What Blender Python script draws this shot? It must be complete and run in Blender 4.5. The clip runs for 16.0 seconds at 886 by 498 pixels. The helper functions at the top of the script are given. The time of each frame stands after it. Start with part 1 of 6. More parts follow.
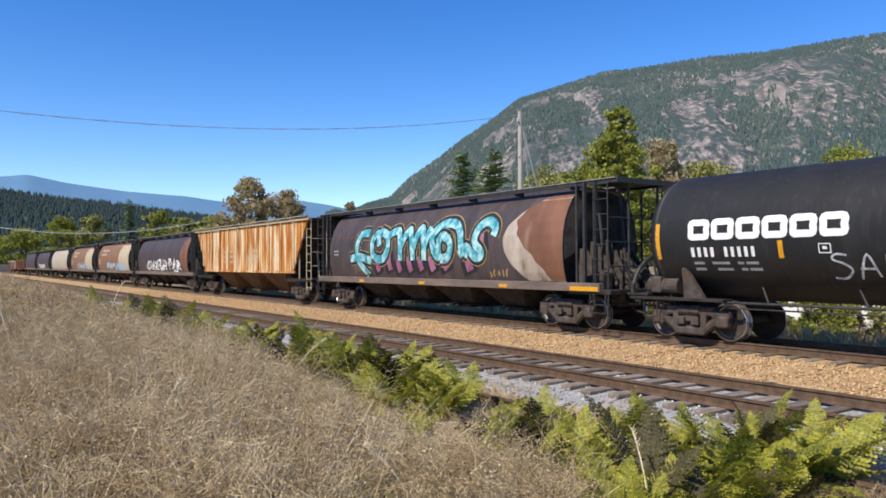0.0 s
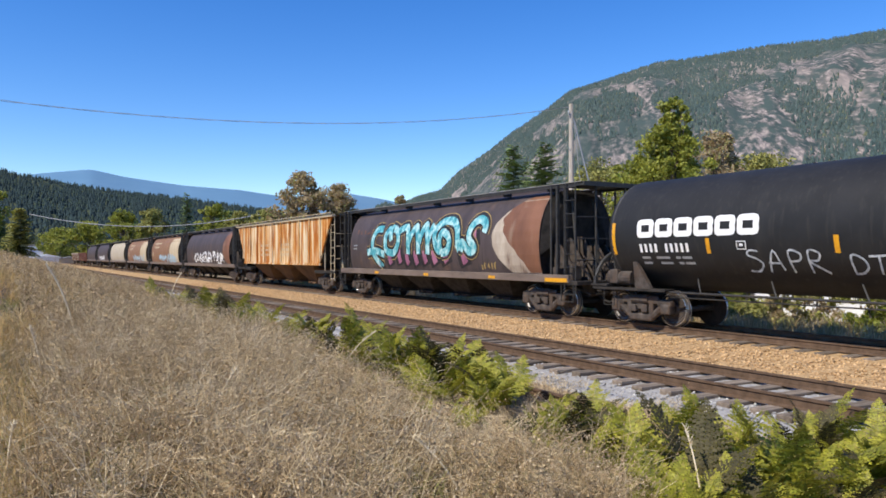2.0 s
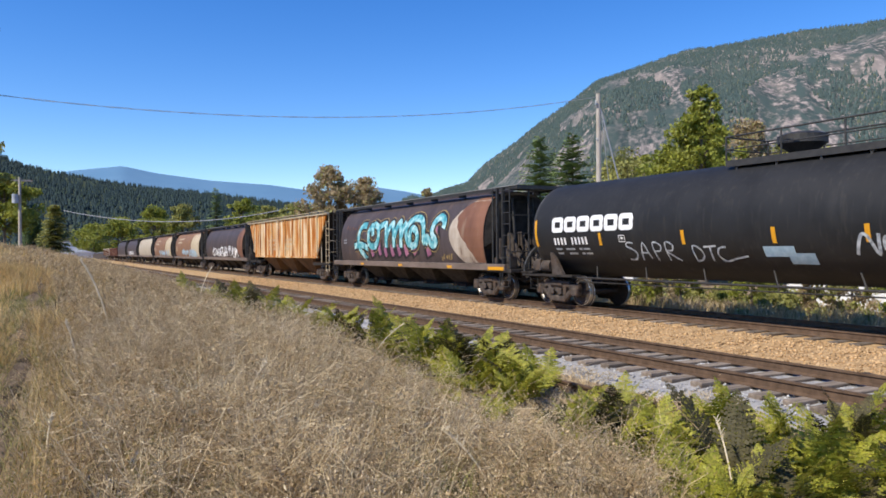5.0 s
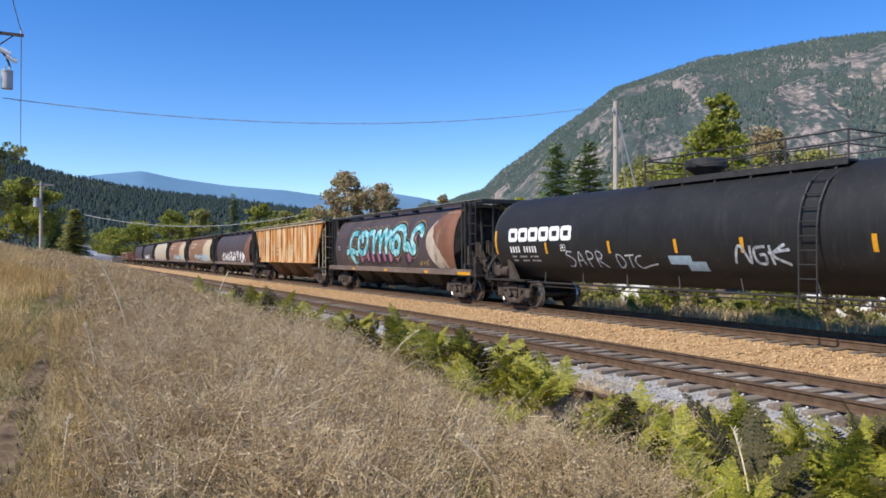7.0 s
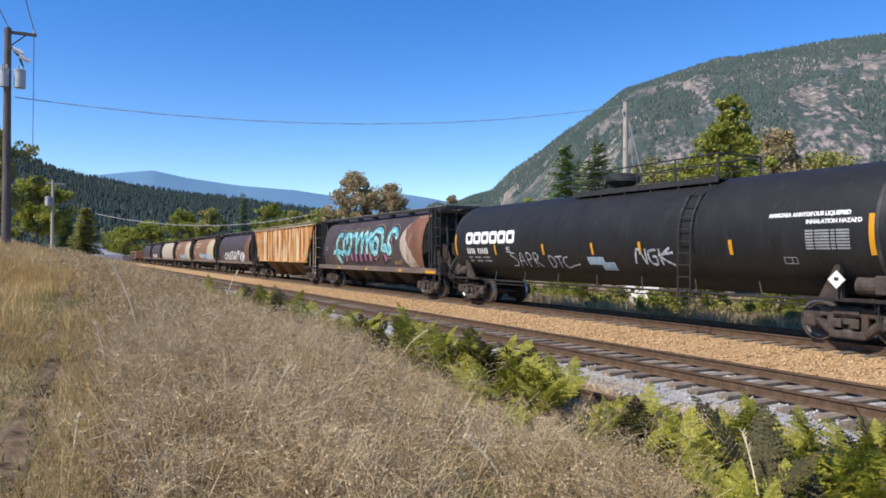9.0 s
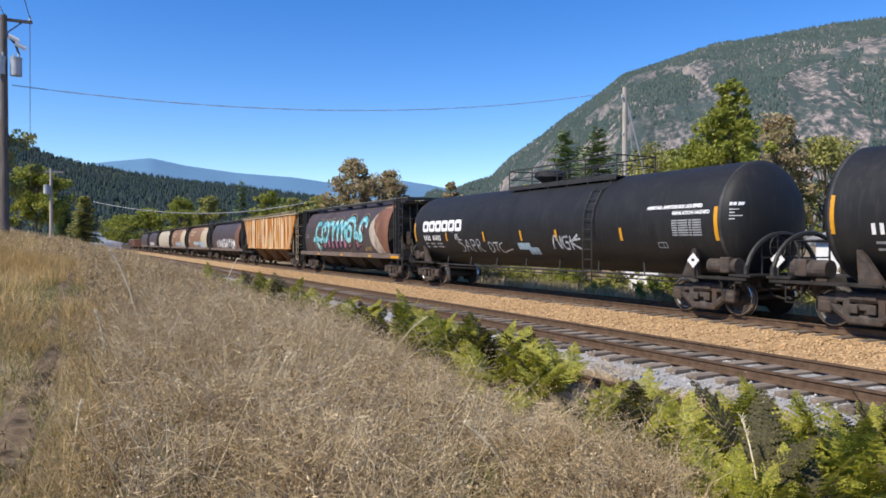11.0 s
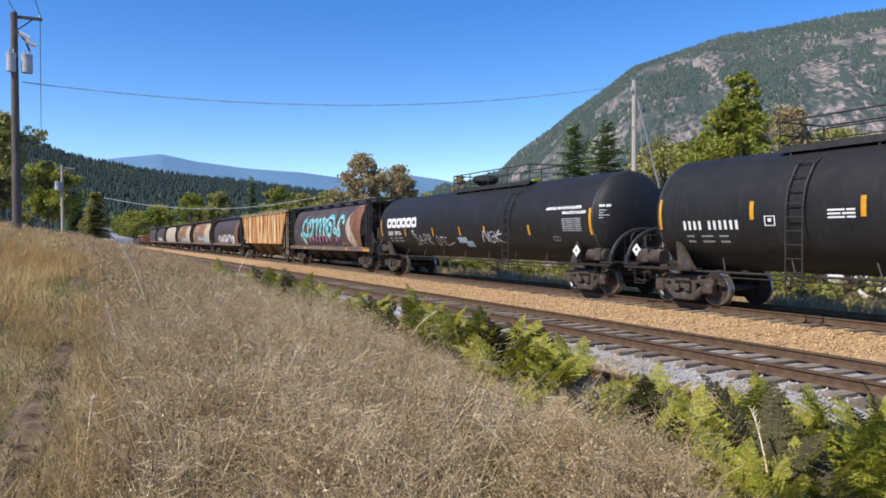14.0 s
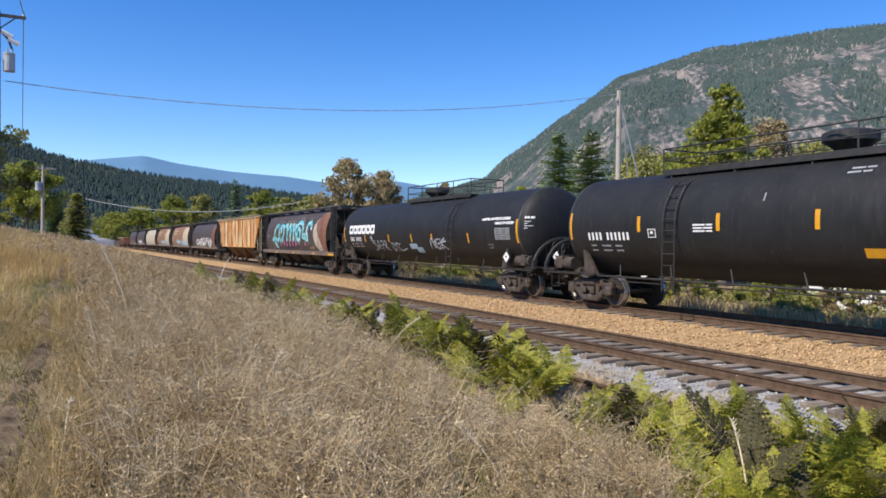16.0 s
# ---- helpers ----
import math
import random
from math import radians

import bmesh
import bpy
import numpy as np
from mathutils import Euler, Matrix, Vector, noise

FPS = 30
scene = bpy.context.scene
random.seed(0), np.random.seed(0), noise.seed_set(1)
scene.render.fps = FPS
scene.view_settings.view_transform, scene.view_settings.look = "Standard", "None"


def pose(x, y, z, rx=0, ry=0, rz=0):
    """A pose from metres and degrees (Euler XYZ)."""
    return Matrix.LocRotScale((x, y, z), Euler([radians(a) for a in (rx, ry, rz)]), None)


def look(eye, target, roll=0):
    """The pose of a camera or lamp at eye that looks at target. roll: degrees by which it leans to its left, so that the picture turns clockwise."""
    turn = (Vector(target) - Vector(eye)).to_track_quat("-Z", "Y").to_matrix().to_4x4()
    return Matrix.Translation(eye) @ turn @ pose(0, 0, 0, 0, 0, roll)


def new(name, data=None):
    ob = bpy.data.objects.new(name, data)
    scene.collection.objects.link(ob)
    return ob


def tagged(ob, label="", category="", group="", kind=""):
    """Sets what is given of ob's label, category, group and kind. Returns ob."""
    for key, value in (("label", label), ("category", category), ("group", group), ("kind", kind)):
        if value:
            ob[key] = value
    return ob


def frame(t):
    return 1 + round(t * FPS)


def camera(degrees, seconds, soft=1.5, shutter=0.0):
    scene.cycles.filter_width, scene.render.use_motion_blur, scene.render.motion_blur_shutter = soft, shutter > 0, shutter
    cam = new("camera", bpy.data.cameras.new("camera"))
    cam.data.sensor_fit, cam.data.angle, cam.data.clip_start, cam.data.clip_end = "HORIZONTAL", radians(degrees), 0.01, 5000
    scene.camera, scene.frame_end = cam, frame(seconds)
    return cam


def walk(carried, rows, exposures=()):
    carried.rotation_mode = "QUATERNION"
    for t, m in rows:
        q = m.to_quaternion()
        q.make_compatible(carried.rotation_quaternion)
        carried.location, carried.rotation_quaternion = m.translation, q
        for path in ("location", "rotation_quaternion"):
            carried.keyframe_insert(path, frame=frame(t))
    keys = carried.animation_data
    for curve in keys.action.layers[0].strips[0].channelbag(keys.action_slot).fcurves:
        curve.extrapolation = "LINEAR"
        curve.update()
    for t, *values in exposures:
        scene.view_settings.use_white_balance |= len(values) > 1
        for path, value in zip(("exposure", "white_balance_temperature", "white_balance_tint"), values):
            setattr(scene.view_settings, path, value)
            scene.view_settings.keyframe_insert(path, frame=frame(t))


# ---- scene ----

# camera and its walk
cam = camera(62.34, 16.0, soft=1.7)
EYE = 1.87
TURNS = [(0, -34.88, 1.07, .3), (.5, -32.78, .96, -.37), (1, -31.83, .82, -.14), (1.5, -31.46, .72, -.61), (2, -31.01, .57, .06), (2.5, -30.44, .38, -.44), (3, -30.05, .41, -.39), (3.5, -29.81, .24, .24), (4, -29.45, .04, .41), (6.5, -28.02, .3, .25), (7, -27.67, .51, .08), (7.5, -27.38, .61, .06), (8, -27.12, .66, -.27), (8.5, -26.92, .66, .36), (9, -26.99, .55, -.24), (9.5, -27.1, .23, .05), (12, -26.98, -.81, .1), (12.5, -26.81, -.98, .59), (13, -26.45, -1.02, .37), (13.5, -26.29, -.95, .34), (14, -26.33, -.93, .26), (14.5, -26.42, -.84, .18), (15, -26.52, -.73, .21), (15.5, -26.67, -.54, -.12), (16, -27.57, -.41, -.57)]
walk(cam, [(t, pose(0, 0, EYE, 90 + p, r, y)) for t, y, p, r in TURNS])

# sky and sun
SUN_AZ, SUN_EL = radians(-98), radians(47)   # from the y axis, clockwise
world = bpy.data.worlds.new("world")
scene.world = world
world.use_nodes = True
wt = world.node_tree
sky = wt.nodes.new("ShaderNodeTexSky")
sky.sky_type, sky.sun_disc, sky.sun_elevation, sky.sun_rotation = "NISHITA", False, SUN_EL, SUN_AZ
sky.altitude, sky.air_density, sky.dust_density, sky.ozone_density = 500, 1.0, 0.0, 3.5
blue = wt.nodes.new("ShaderNodeHueSaturation")
blue.inputs["Hue"].default_value, blue.inputs["Saturation"].default_value = .513, 1.34
wt.links.new(sky.outputs[0], blue.inputs["Color"])
wt.links.new(blue.outputs[0], wt.nodes["Background"].inputs[0])
wt.nodes["Background"].inputs[1].default_value = 0.165
sun = new("sun", bpy.data.lights.new("sun", "SUN"))
sun.data.energy, sun.data.angle, sun.data.color = 5.0, radians(0.5), (1, .91, .76)
sun_dir = Vector((math.sin(SUN_AZ) * math.cos(SUN_EL), math.cos(SUN_AZ) * math.cos(SUN_EL), math.sin(SUN_EL)))
sun.matrix_world = look(sun_dir * 50, (0, 0, 0))
scene.view_settings.exposure = 0.16

# ---------------------------------------------------------------- materials
def mat(name, stops, scale=1.0, stretch=(1, 1, 1), rough=.8, metal=0.0, bump=.3, bump_scale=30.0, detail=6, spots=None, rand=0.0, trans=0.0, island=0.0, mix2=None, deep=.02, turn=0.0):
    """Colours along a noise; spots: (colour, scale, low, high, stretch) a second noise over it."""
    m = bpy.data.materials.new(name)
    m.use_nodes = True
    nt = m.node_tree
    b = nt.nodes["Principled BSDF"]
    b.inputs["Roughness"].default_value, b.inputs["Metallic"].default_value = rough, metal
    if rough >= .75:
        b.inputs["Specular IOR Level"].default_value = .12
    tc = nt.nodes.new("ShaderNodeTexCoord")
    mp = nt.nodes.new("ShaderNodeMapping")
    mp.inputs["Scale"].default_value = stretch
    base = nt.nodes.new("ShaderNodeMapping")
    base.inputs["Rotation"].default_value = (0, 0, radians(turn))
    nt.links.new(tc.outputs["Object"], base.inputs[0])
    nt.links.new(base.outputs[0], mp.inputs[0])
    n = nt.nodes.new("ShaderNodeTexNoise")
    n.inputs["Scale"].default_value, n.inputs["Detail"].default_value = scale, detail
    n.inputs["Roughness"].default_value = .62
    nt.links.new(mp.outputs[0], n.inputs[0])
    ramp = nt.nodes.new("ShaderNodeValToRGB")
    el = ramp.color_ramp.elements
    while len(el) < len(stops):
        el.new(.5)
    for e, (p, c) in zip(el, stops):
        e.position, e.color = p, (*c, 1)
    nt.links.new(n.outputs[0], ramp.inputs[0])
    col = ramp.outputs[0]
    for sc, scl, lo, hi, st in spots or ():
        mp2 = nt.nodes.new("ShaderNodeMapping")
        mp2.inputs["Scale"].default_value = st
        nt.links.new(base.outputs[0], mp2.inputs[0])
        n2 = nt.nodes.new("ShaderNodeTexNoise")
        n2.inputs["Scale"].default_value, n2.inputs["Detail"].default_value = scl, 5
        nt.links.new(mp2.outputs[0], n2.inputs[0])
        mr = nt.nodes.new("ShaderNodeMapRange")
        mr.inputs[1].default_value, mr.inputs[2].default_value = lo, hi
        nt.links.new(n2.outputs[0], mr.inputs[0])
        mx = nt.nodes.new("ShaderNodeMix")
        mx.data_type = "RGBA"
        nt.links.new(mr.outputs[0], mx.inputs[0])
        nt.links.new(col, mx.inputs[6])
        mx.inputs[7].default_value = (*sc, 1)
        col = mx.outputs[2]
    if rand or island:
        if rand:
            src, sock = nt.nodes.new("ShaderNodeObjectInfo"), "Random"
        else:
            src, sock = nt.nodes.new("ShaderNodeNewGeometry"), "Random Per Island"
        mr = nt.nodes.new("ShaderNodeMapRange")
        k = rand or island
        mr.inputs[3].default_value, mr.inputs[4].default_value = 1 - k, 1 + k
        nt.links.new(src.outputs[sock], mr.inputs[0])
        hs = nt.nodes.new("ShaderNodeHueSaturation")
        nt.links.new(mr.outputs[0], hs.inputs["Value"])
        nt.links.new(col, hs.inputs["Color"])
        col = hs.outputs[0]
        if mix2 and not rand:
            w = nt.nodes.new("ShaderNodeTexWhiteNoise")
            w.noise_dimensions = "1D"
            nt.links.new(src.outputs[sock], w.inputs["W"])
            mr2 = nt.nodes.new("ShaderNodeMapRange")
            mr2.inputs[1].default_value, mr2.inputs[2].default_value = mix2[1], mix2[1] + .15
            nt.links.new(w.outputs[0], mr2.inputs[0])
            mx = nt.nodes.new("ShaderNodeMix")
            mx.data_type = "RGBA"
            nt.links.new(mr2.outputs[0], mx.inputs[0])
            nt.links.new(col, mx.inputs[6])
            mx.inputs[7].default_value = (*mix2[0], 1)
            col = mx.outputs[2]
    nt.links.new(col, b.inputs["Base Color"])
    if bump:
        nb = nt.nodes.new("ShaderNodeTexNoise")
        nb.inputs["Scale"].default_value, nb.inputs["Detail"].default_value = bump_scale, 5
        nt.links.new(tc.outputs["Object"], nb.inputs[0])
        bp = nt.nodes.new("ShaderNodeBump")
        bp.inputs["Strength"].default_value, bp.inputs["Distance"].default_value = bump, deep
        nt.links.new(nb.outputs[0], bp.inputs["Height"])
        nt.links.new(bp.outputs[0], b.inputs["Normal"])
    if trans:
        t = nt.nodes.new("ShaderNodeBsdfTranslucent")
        nt.links.new(col, t.inputs[0])
        ms = nt.nodes.new("ShaderNodeMixShader")
        ms.inputs[0].default_value = trans
        nt.links.new(b.outputs[0], ms.inputs[1])
        nt.links.new(t.outputs[0], ms.inputs[2])
        nt.links.new(ms.outputs[0], nt.nodes["Material Output"].inputs[0])
    return m


DOWN = (1, 1, .12)     # streaks that run down a side
M = {}
M["tank"] = mat("tank_paint", [(.3, (.0115, .012, .013)), (.7, (.02, .0205, .022))], 1.2, rough=.6, bump=.05, bump_scale=12, spots=[((.037, .036, .035), 2.2, .6, .95, (1, 1, .25)), ((.034, .032, .03), 9, .55, .8, (1, 1, .1))])
M["seam"] = mat("pale_seam", [(.45, (.02, .02, .022)), (.72, (.08, .079, .078))], 1.2, rough=.7, bump=.05)
M["tank"].node_tree.nodes["Principled BSDF"].inputs["Specular IOR Level"].default_value = .3
M["white"] = mat("white_paint", [(.3, (.7, .71, .72)), (.7, (.82, .82, .82))], 6, rough=.6, bump=0)
M["greylet"] = mat("faded_white_paint", [(.3, (.22, .23, .25)), (.7, (.34, .35, .36))], 8, rough=.7, bump=0)
M["amber"] = mat("amber_reflector", [(.3, (.58, .27, .014)), (.7, (.7, .34, .02))], 10, rough=.35, bump=0)
M["chalk"] = mat("chalk_spray", [(.35, (.2, .22, .25)), (.7, (.62, .66, .7))], 9, rough=.8, bump=0)
M["paleblue"] = mat("pale_blue_paint", [(.3, (.25, .36, .45)), (.7, (.4, .52, .6))], 6, rough=.8, bump=0)
M["iron"] = mat("truck_iron", [(.3, (.045, .038, .034)), (.7, (.125, .105, .092))], 5, rough=.75, metal=.2, bump=.3, spots=[((.11, .072, .05), 4, .5, .8, (1, 1, 1))])
M["wheel"] = mat("wheel_steel", [(.3, (.035, .029, .026)), (.7, (.085, .066, .055))], 6, rough=.65, metal=.3, bump=.1)
M["tread"] = mat("bright_tread", [(.3, (.45, .44, .43)), (.7, (.6, .6, .6))], 6, rough=.3, metal=.9, bump=0)
# underframe black, also lent to end and slope sheets as painted shade
M["dark"] = mat("underframe_and_shade_dark", [(.3, (.018, .017, .016)), (.7, (.05, .044, .04))], 4, rough=.8, bump=.2)
M["bar"] = mat("black_steel_bar", [(.3, (.014, .014, .014)), (.7, (.042, .039, .036))], 5, rough=.6, bump=.1)
M["brown"] = mat("faded_brown_paint", [(.3, (.035, .026, .026)), (.7, (.085, .062, .06))], 1.4, stretch=(1, 1, .3), rough=.6, bump=.08, spots=[((.17, .1, .07), 1.1, .58, .85, (1, 1, .5)), ((.02, .017, .017), 7, .55, .85, (1, 1, .1))])
M["rustbrown"] = mat("reddish_brown_paint", [(.3, (.12, .05, .027)), (.7, (.21, .093, .05))], 1.2, stretch=(1, 1, .4), rough=.65, bump=.06, spots=[((.3, .22, .16), 2.5, .6, .9, (1, 1, .2))])
M["cream"] = mat("worn_cream_paint", [(.3, (.38, .31, .21)), (.7, (.53, .44, .3))], 2.5, stretch=DOWN, rough=.7, bump=.05, spots=[((.16, .08, .045), 3, .58, .8, (1, 1, .3))])
M["dirtycream"] = mat("grimy_cream_paint", [(.36, (.17, .11, .08)), (.46, (.33, .27, .21)), (.64, (.45, .385, .31))], 2.0, stretch=(1, 1, .3), rough=.7, bump=.05)
M["rustdark"] = mat("dark_rusty_sheet", [(.3, (.07, .045, .03)), (.7, (.17, .1, .055))], 2, stretch=(1, 1, .3), rough=.8, bump=.1)
M["rust"] = mat("streaked_rust", [(.4, (.66, .55, .38)), (.47, (.56, .36, .16)), (.54, (.46, .17, .03)), (.66, (.24, .075, .02))], 4.2, stretch=(1, 1, .06), rough=.8, bump=.15, spots=[((.6, .5, .36), 5, .58, .72, (1, 1, .09)), ((.34, .11, .02), 1.3, .5, .68, (1, 1, .35)), ((.12, .05, .025), 3, .62, .75, (1, 1, .15))])
M["sill"] = mat("dusty_brown_sill", [(.3, (.1, .075, .06)), (.7, (.2, .15, .12))], 3, stretch=(1, .3, 1), rough=.7, bump=.1)
# pale grey with the sunlit look of the walkway's top in it
M["galv"] = mat("sunlit_galvanised", [(.3, (.24, .23, .22)), (.7, (.42, .41, .39))], 3, rough=.5, metal=.3, bump=.1)
M["tan"] = mat("dusty_tan_paint", [(.3, (.33, .29, .23)), (.7, (.47, .41, .32))], 2.0, stretch=(1, 1, .2), rough=.75, bump=.05, spots=[((.25, .17, .11), 4, .58, .8, DOWN)])
M["redcar"] = mat("oxide_red_paint", [(.3, (.12, .055, .04)), (.7, (.2, .095, .07))], 2, stretch=(1, 1, .3), rough=.75, bump=.05)
M["creambrown"] = mat("weathered_ochre_brown", [(.3, (.15, .075, .04)), (.7, (.26, .14, .075))], 2, stretch=(1, 1, .25), rough=.7, bump=.05, spots=[((.4, .3, .2), 4, .6, .85, DOWN)])
M["cyan"] = mat("turquoise_spray", [(.36, (.03, .2, .25)), (.47, (.08, .36, .41)), (.6, (.42, .62, .62))], 3.4, rough=.5, bump=0)
M["pink"] = mat("pink_spray", [(.3, (.16, .05, .1)), (.7, (.42, .17, .27))], 3, stretch=(1, 1, .4), rough=.6, bump=0)
M["outline"] = mat("black_spray", [(.3, (.012, .012, .015)), (.7, (.025, .022, .025))], 4, rough=.6, bump=0)
M["ochreline"] = mat("ochre_spray", [(.3, (.28, .19, .06)), (.7, (.38, .27, .1))], 4, rough=.6, bump=0)
M["rail"] = mat("rusty_rail", [(.3, (.085, .055, .036)), (.7, (.17, .112, .074))], 6, rough=.75, metal=.2, bump=.2)
M["railtop"] = mat("worn_rail_head", [(.3, (.3, .24, .19)), (.7, (.45, .4, .36))], 6, rough=.4, metal=.7, bump=.05)
M["tie"] = mat("weathered_tie", [(.3, (.11, .085, .064)), (.7, (.29, .24, .19))], 3, stretch=(.4, 4, 4), rough=1.0, bump=.5, bump_scale=20, rand=.35)
M["soil"] = mat("dry_soil", [(.3, (.17, .12, .075)), (.5, (.26, .195, .125)), (.7, (.33, .26, .17))], 1.3, rough=.95, bump=.6, bump_scale=14, spots=[((.16, .14, .06), .35, .52, .68, (1, 1, 1))])
M["ballast"] = mat("tan_ballast", [(.3, (.29, .18, .085)), (.5, (.45, .295, .148)), (.7, (.54, .39, .22))], 9, rough=.95, bump=1.0, bump_scale=22)
M["stone"] = mat("tan_ballast_stone", [(.3, (.36, .225, .11)), (.7, (.57, .39, .21))], 5, rough=.9, bump=.2, island=.35)
M["gravel"] = mat("grey_gravel_bed", [(.3, (.26, .25, .235)), (.7, (.43, .42, .4))], 9, rough=.95, bump=1.0, bump_scale=24)
M["gravelstone"] = mat("grey_gravel_stone", [(.3, (.31, .3, .285)), (.7, (.53, .52, .495))], 5, rough=.9, bump=.2, island=.3)
M["path"] = mat("trodden_earth", [(.3, (.1, .07, .042)), (.7, (.24, .18, .12))], 5, rough=.95, bump=.9, bump_scale=18, spots=[((.05, .036, .022), 2.2, .52, .62, (1, 1, 1))])
M["straw"] = mat("dry_grass", [(.36, (.36, .24, .1)), (.5, (.5, .37, .19)), (.64, (.64, .51, .3))], .7, rough=.8, bump=0, island=.3, trans=.3, mix2=((.24, .22, .07), .85))
M["pale"] = mat("pale_dry_grass", [(.35, (.48, .36, .2)), (.65, (.66, .53, .34))], .7, rough=.85, bump=0, island=.25, trans=.3)
M["gold"] = mat("golden_grass", [(.35, (.45, .3, .12)), (.65, (.68, .5, .24))], .35, rough=.8, bump=0, island=.28, trans=.35, mix2=((.25, .24, .06), .85))
# dark brown that paints the shaded gaps in the growth
M["umber"] = mat("gap_shade_stem", [(.35, (.07, .05, .032)), (.65, (.15, .11, .07))], .9, rough=.95, bump=0, island=.3)
M["weed"] = mat("dead_weed", [(.36, (.28, .185, .09)), (.5, (.5, .375, .21)), (.64, (.69, .56, .36))], 3.5, rough=.9, bump=0, spots=[((.24, .165, .09), 1.3, .55, .72, (1, 1, .5))], island=.4, trans=.2, mix2=((.16, .155, .06), .86))
M["tallweed"] = mat("bleached_weed", [(.36, (.42, .32, .18)), (.64, (.74, .62, .42))], 2.0, rough=.9, bump=0, island=.3, trans=.25)
M["seed"] = mat("dry_seed_heads", [(.36, (.26, .175, .09)), (.5, (.47, .355, .21)), (.64, (.67, .54, .36))], 3.5, rough=.95, bump=0, island=.3)
M["husk"] = mat("curled_dry_leaf", [(.36, (.18, .115, .06)), (.5, (.4, .29, .165)), (.64, (.57, .45, .28))], 5.0, rough=.95, bump=0, island=.45, mix2=((.085, .06, .04), .78), spots=[((.2, .14, .08), 1.3, .55, .7, (1, 1, .5))])
M["palehusk"] = mat("pale_seed_husk", [(.36, (.48, .38, .23)), (.64, (.7, .59, .4))], 5.0, rough=.95, bump=0, island=.3)
M["sedge"] = mat("drying_green_grass", [(.36, (.15, .165, .04)), (.5, (.24, .24, .075)), (.64, (.38, .33, .14))], 1.6, rough=.8, bump=0, island=.3, trans=.25)
M["herb"] = mat("fading_herb_leaf", [(.36, (.13, .125, .045)), (.5, (.23, .2, .085)), (.64, (.36, .28, .14))], 2.2, rough=.9, bump=0, island=.4, trans=.2)
M["stalk"] = mat("bleached_stalk", [(.3, (.62, .52, .35)), (.7, (.76, .66, .48))], 5, rough=.8, bump=0)
M["fern"] = mat("bracken_green", [(.35, (.19, .21, .018)), (.65, (.44, .41, .045))], 4.0, rough=.6, bump=0, island=.4, trans=.32, mix2=((.36, .3, .06), .8))
# dark brown bracken, also used as painted shade among green fronds
M["ferndark"] = mat("bracken_dark_and_shaded", [(.3, (.05, .044, .014)), (.7, (.11, .09, .028))], 2, rough=.7, bump=0, island=.3, trans=.2)
M["leaf"] = mat("broadleaf_green", [(.3, (.18, .22, .03)), (.7, (.37, .37, .06))], .5, rough=.6, bump=0, island=.3, trans=.42)
M["autumn"] = mat("autumn_leaf", [(.3, (.31, .235, .13)), (.7, (.47, .365, .21))], .4, rough=.7, bump=0, island=.3, trans=.4, mix2=((.34, .34, .12), .75))
M["olive"] = mat("olive_leaf", [(.3, (.19, .2, .05)), (.7, (.38, .36, .1))], .4, rough=.7, bump=0, island=.35, trans=.25)
M["needle"] = mat("fir_needles", [(.3, (.1, .16, .05)), (.7, (.2, .26, .09))], .5, rough=.7, bump=0, island=.3, trans=.1)
M["bark"] = mat("grey_bark", [(.3, (.09, .075, .06)), (.7, (.2, .17, .14))], 4, stretch=(4, 4, .6), rough=.95, bump=.5)
# dark fir colour tinted blue to carry the haze over the hillside
M["hillfir"] = mat("hazed_forest_canopy", [(.3, (.022, .039, .044)), (.7, (.036, .055, .054))], .01, rough=.9, bump=0, island=.2, mix2=((.045, .065, .042), .84))
# fir greens shifted to blue-grey: distance haze is mixed into the colour
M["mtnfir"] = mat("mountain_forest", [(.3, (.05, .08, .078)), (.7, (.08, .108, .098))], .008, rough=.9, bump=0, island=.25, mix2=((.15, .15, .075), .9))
M["hill"] = mat("forest_floor", [(.3, (.035, .055, .03)), (.7, (.1, .11, .06))], .02, rough=1, bump=0)
# pale rock; scrub tones lifted towards blue-grey for painted haze
M["rock"] = mat("pale_rock_and_hazed_scrub", [(.4, (.04, .062, .062)), (.48, (.085, .095, .085)), (.55, (.2, .175, .165)), (.64, (.38, .32, .28))], .17, stretch=(1, .2, .4), rough=1, bump=.5, bump_scale=.04, deep=4.0, detail=10, turn=45, spots=[((.055, .08, .072), .009, .5, .66, (1, .17, .3)), ((.32, .265, .235), .014, .54, .72, (1, .17, .3)), ((.06, .085, .078), .05, .54, .62, (1, .15, .3))])
# the blue is air haze painted straight into the ridges' base colour
M["far"] = mat("haze_blue_ridge", [(.3, (.105, .215, .335)), (.7, (.135, .25, .375))], .002, rough=1, bump=0)
M["pole"] = mat("weathered_pole", [(.3, (.33, .285, .24)), (.7, (.54, .48, .42))], 3, stretch=(5, 5, .4), rough=.9, bump=.4)
M["poledark"] = mat("dark_pole", [(.3, (.09, .075, .065)), (.7, (.19, .16, .14))], 3, stretch=(5, 5, .4), rough=.9, bump=.4)
M["wire"] = mat("aged_cable", [(.3, (.2, .21, .235)), (.7, (.3, .31, .34))], 3, rough=.6, bump=0)
M["grey"] = mat("grey_enamel", [(.3, (.36, .38, .4)), (.7, (.5, .52, .54))], 3, rough=.5, bump=0)
M["siding"] = mat("white_siding", [(.3, (.66, .67, .68)), (.7, (.8, .8, .8))], 2, rough=.7, bump=.1)
M["roofing"] = mat("grey_roofing", [(.3, (.2, .19, .19)), (.7, (.32, .31, .3))], 2, rough=.8, bump=.2)
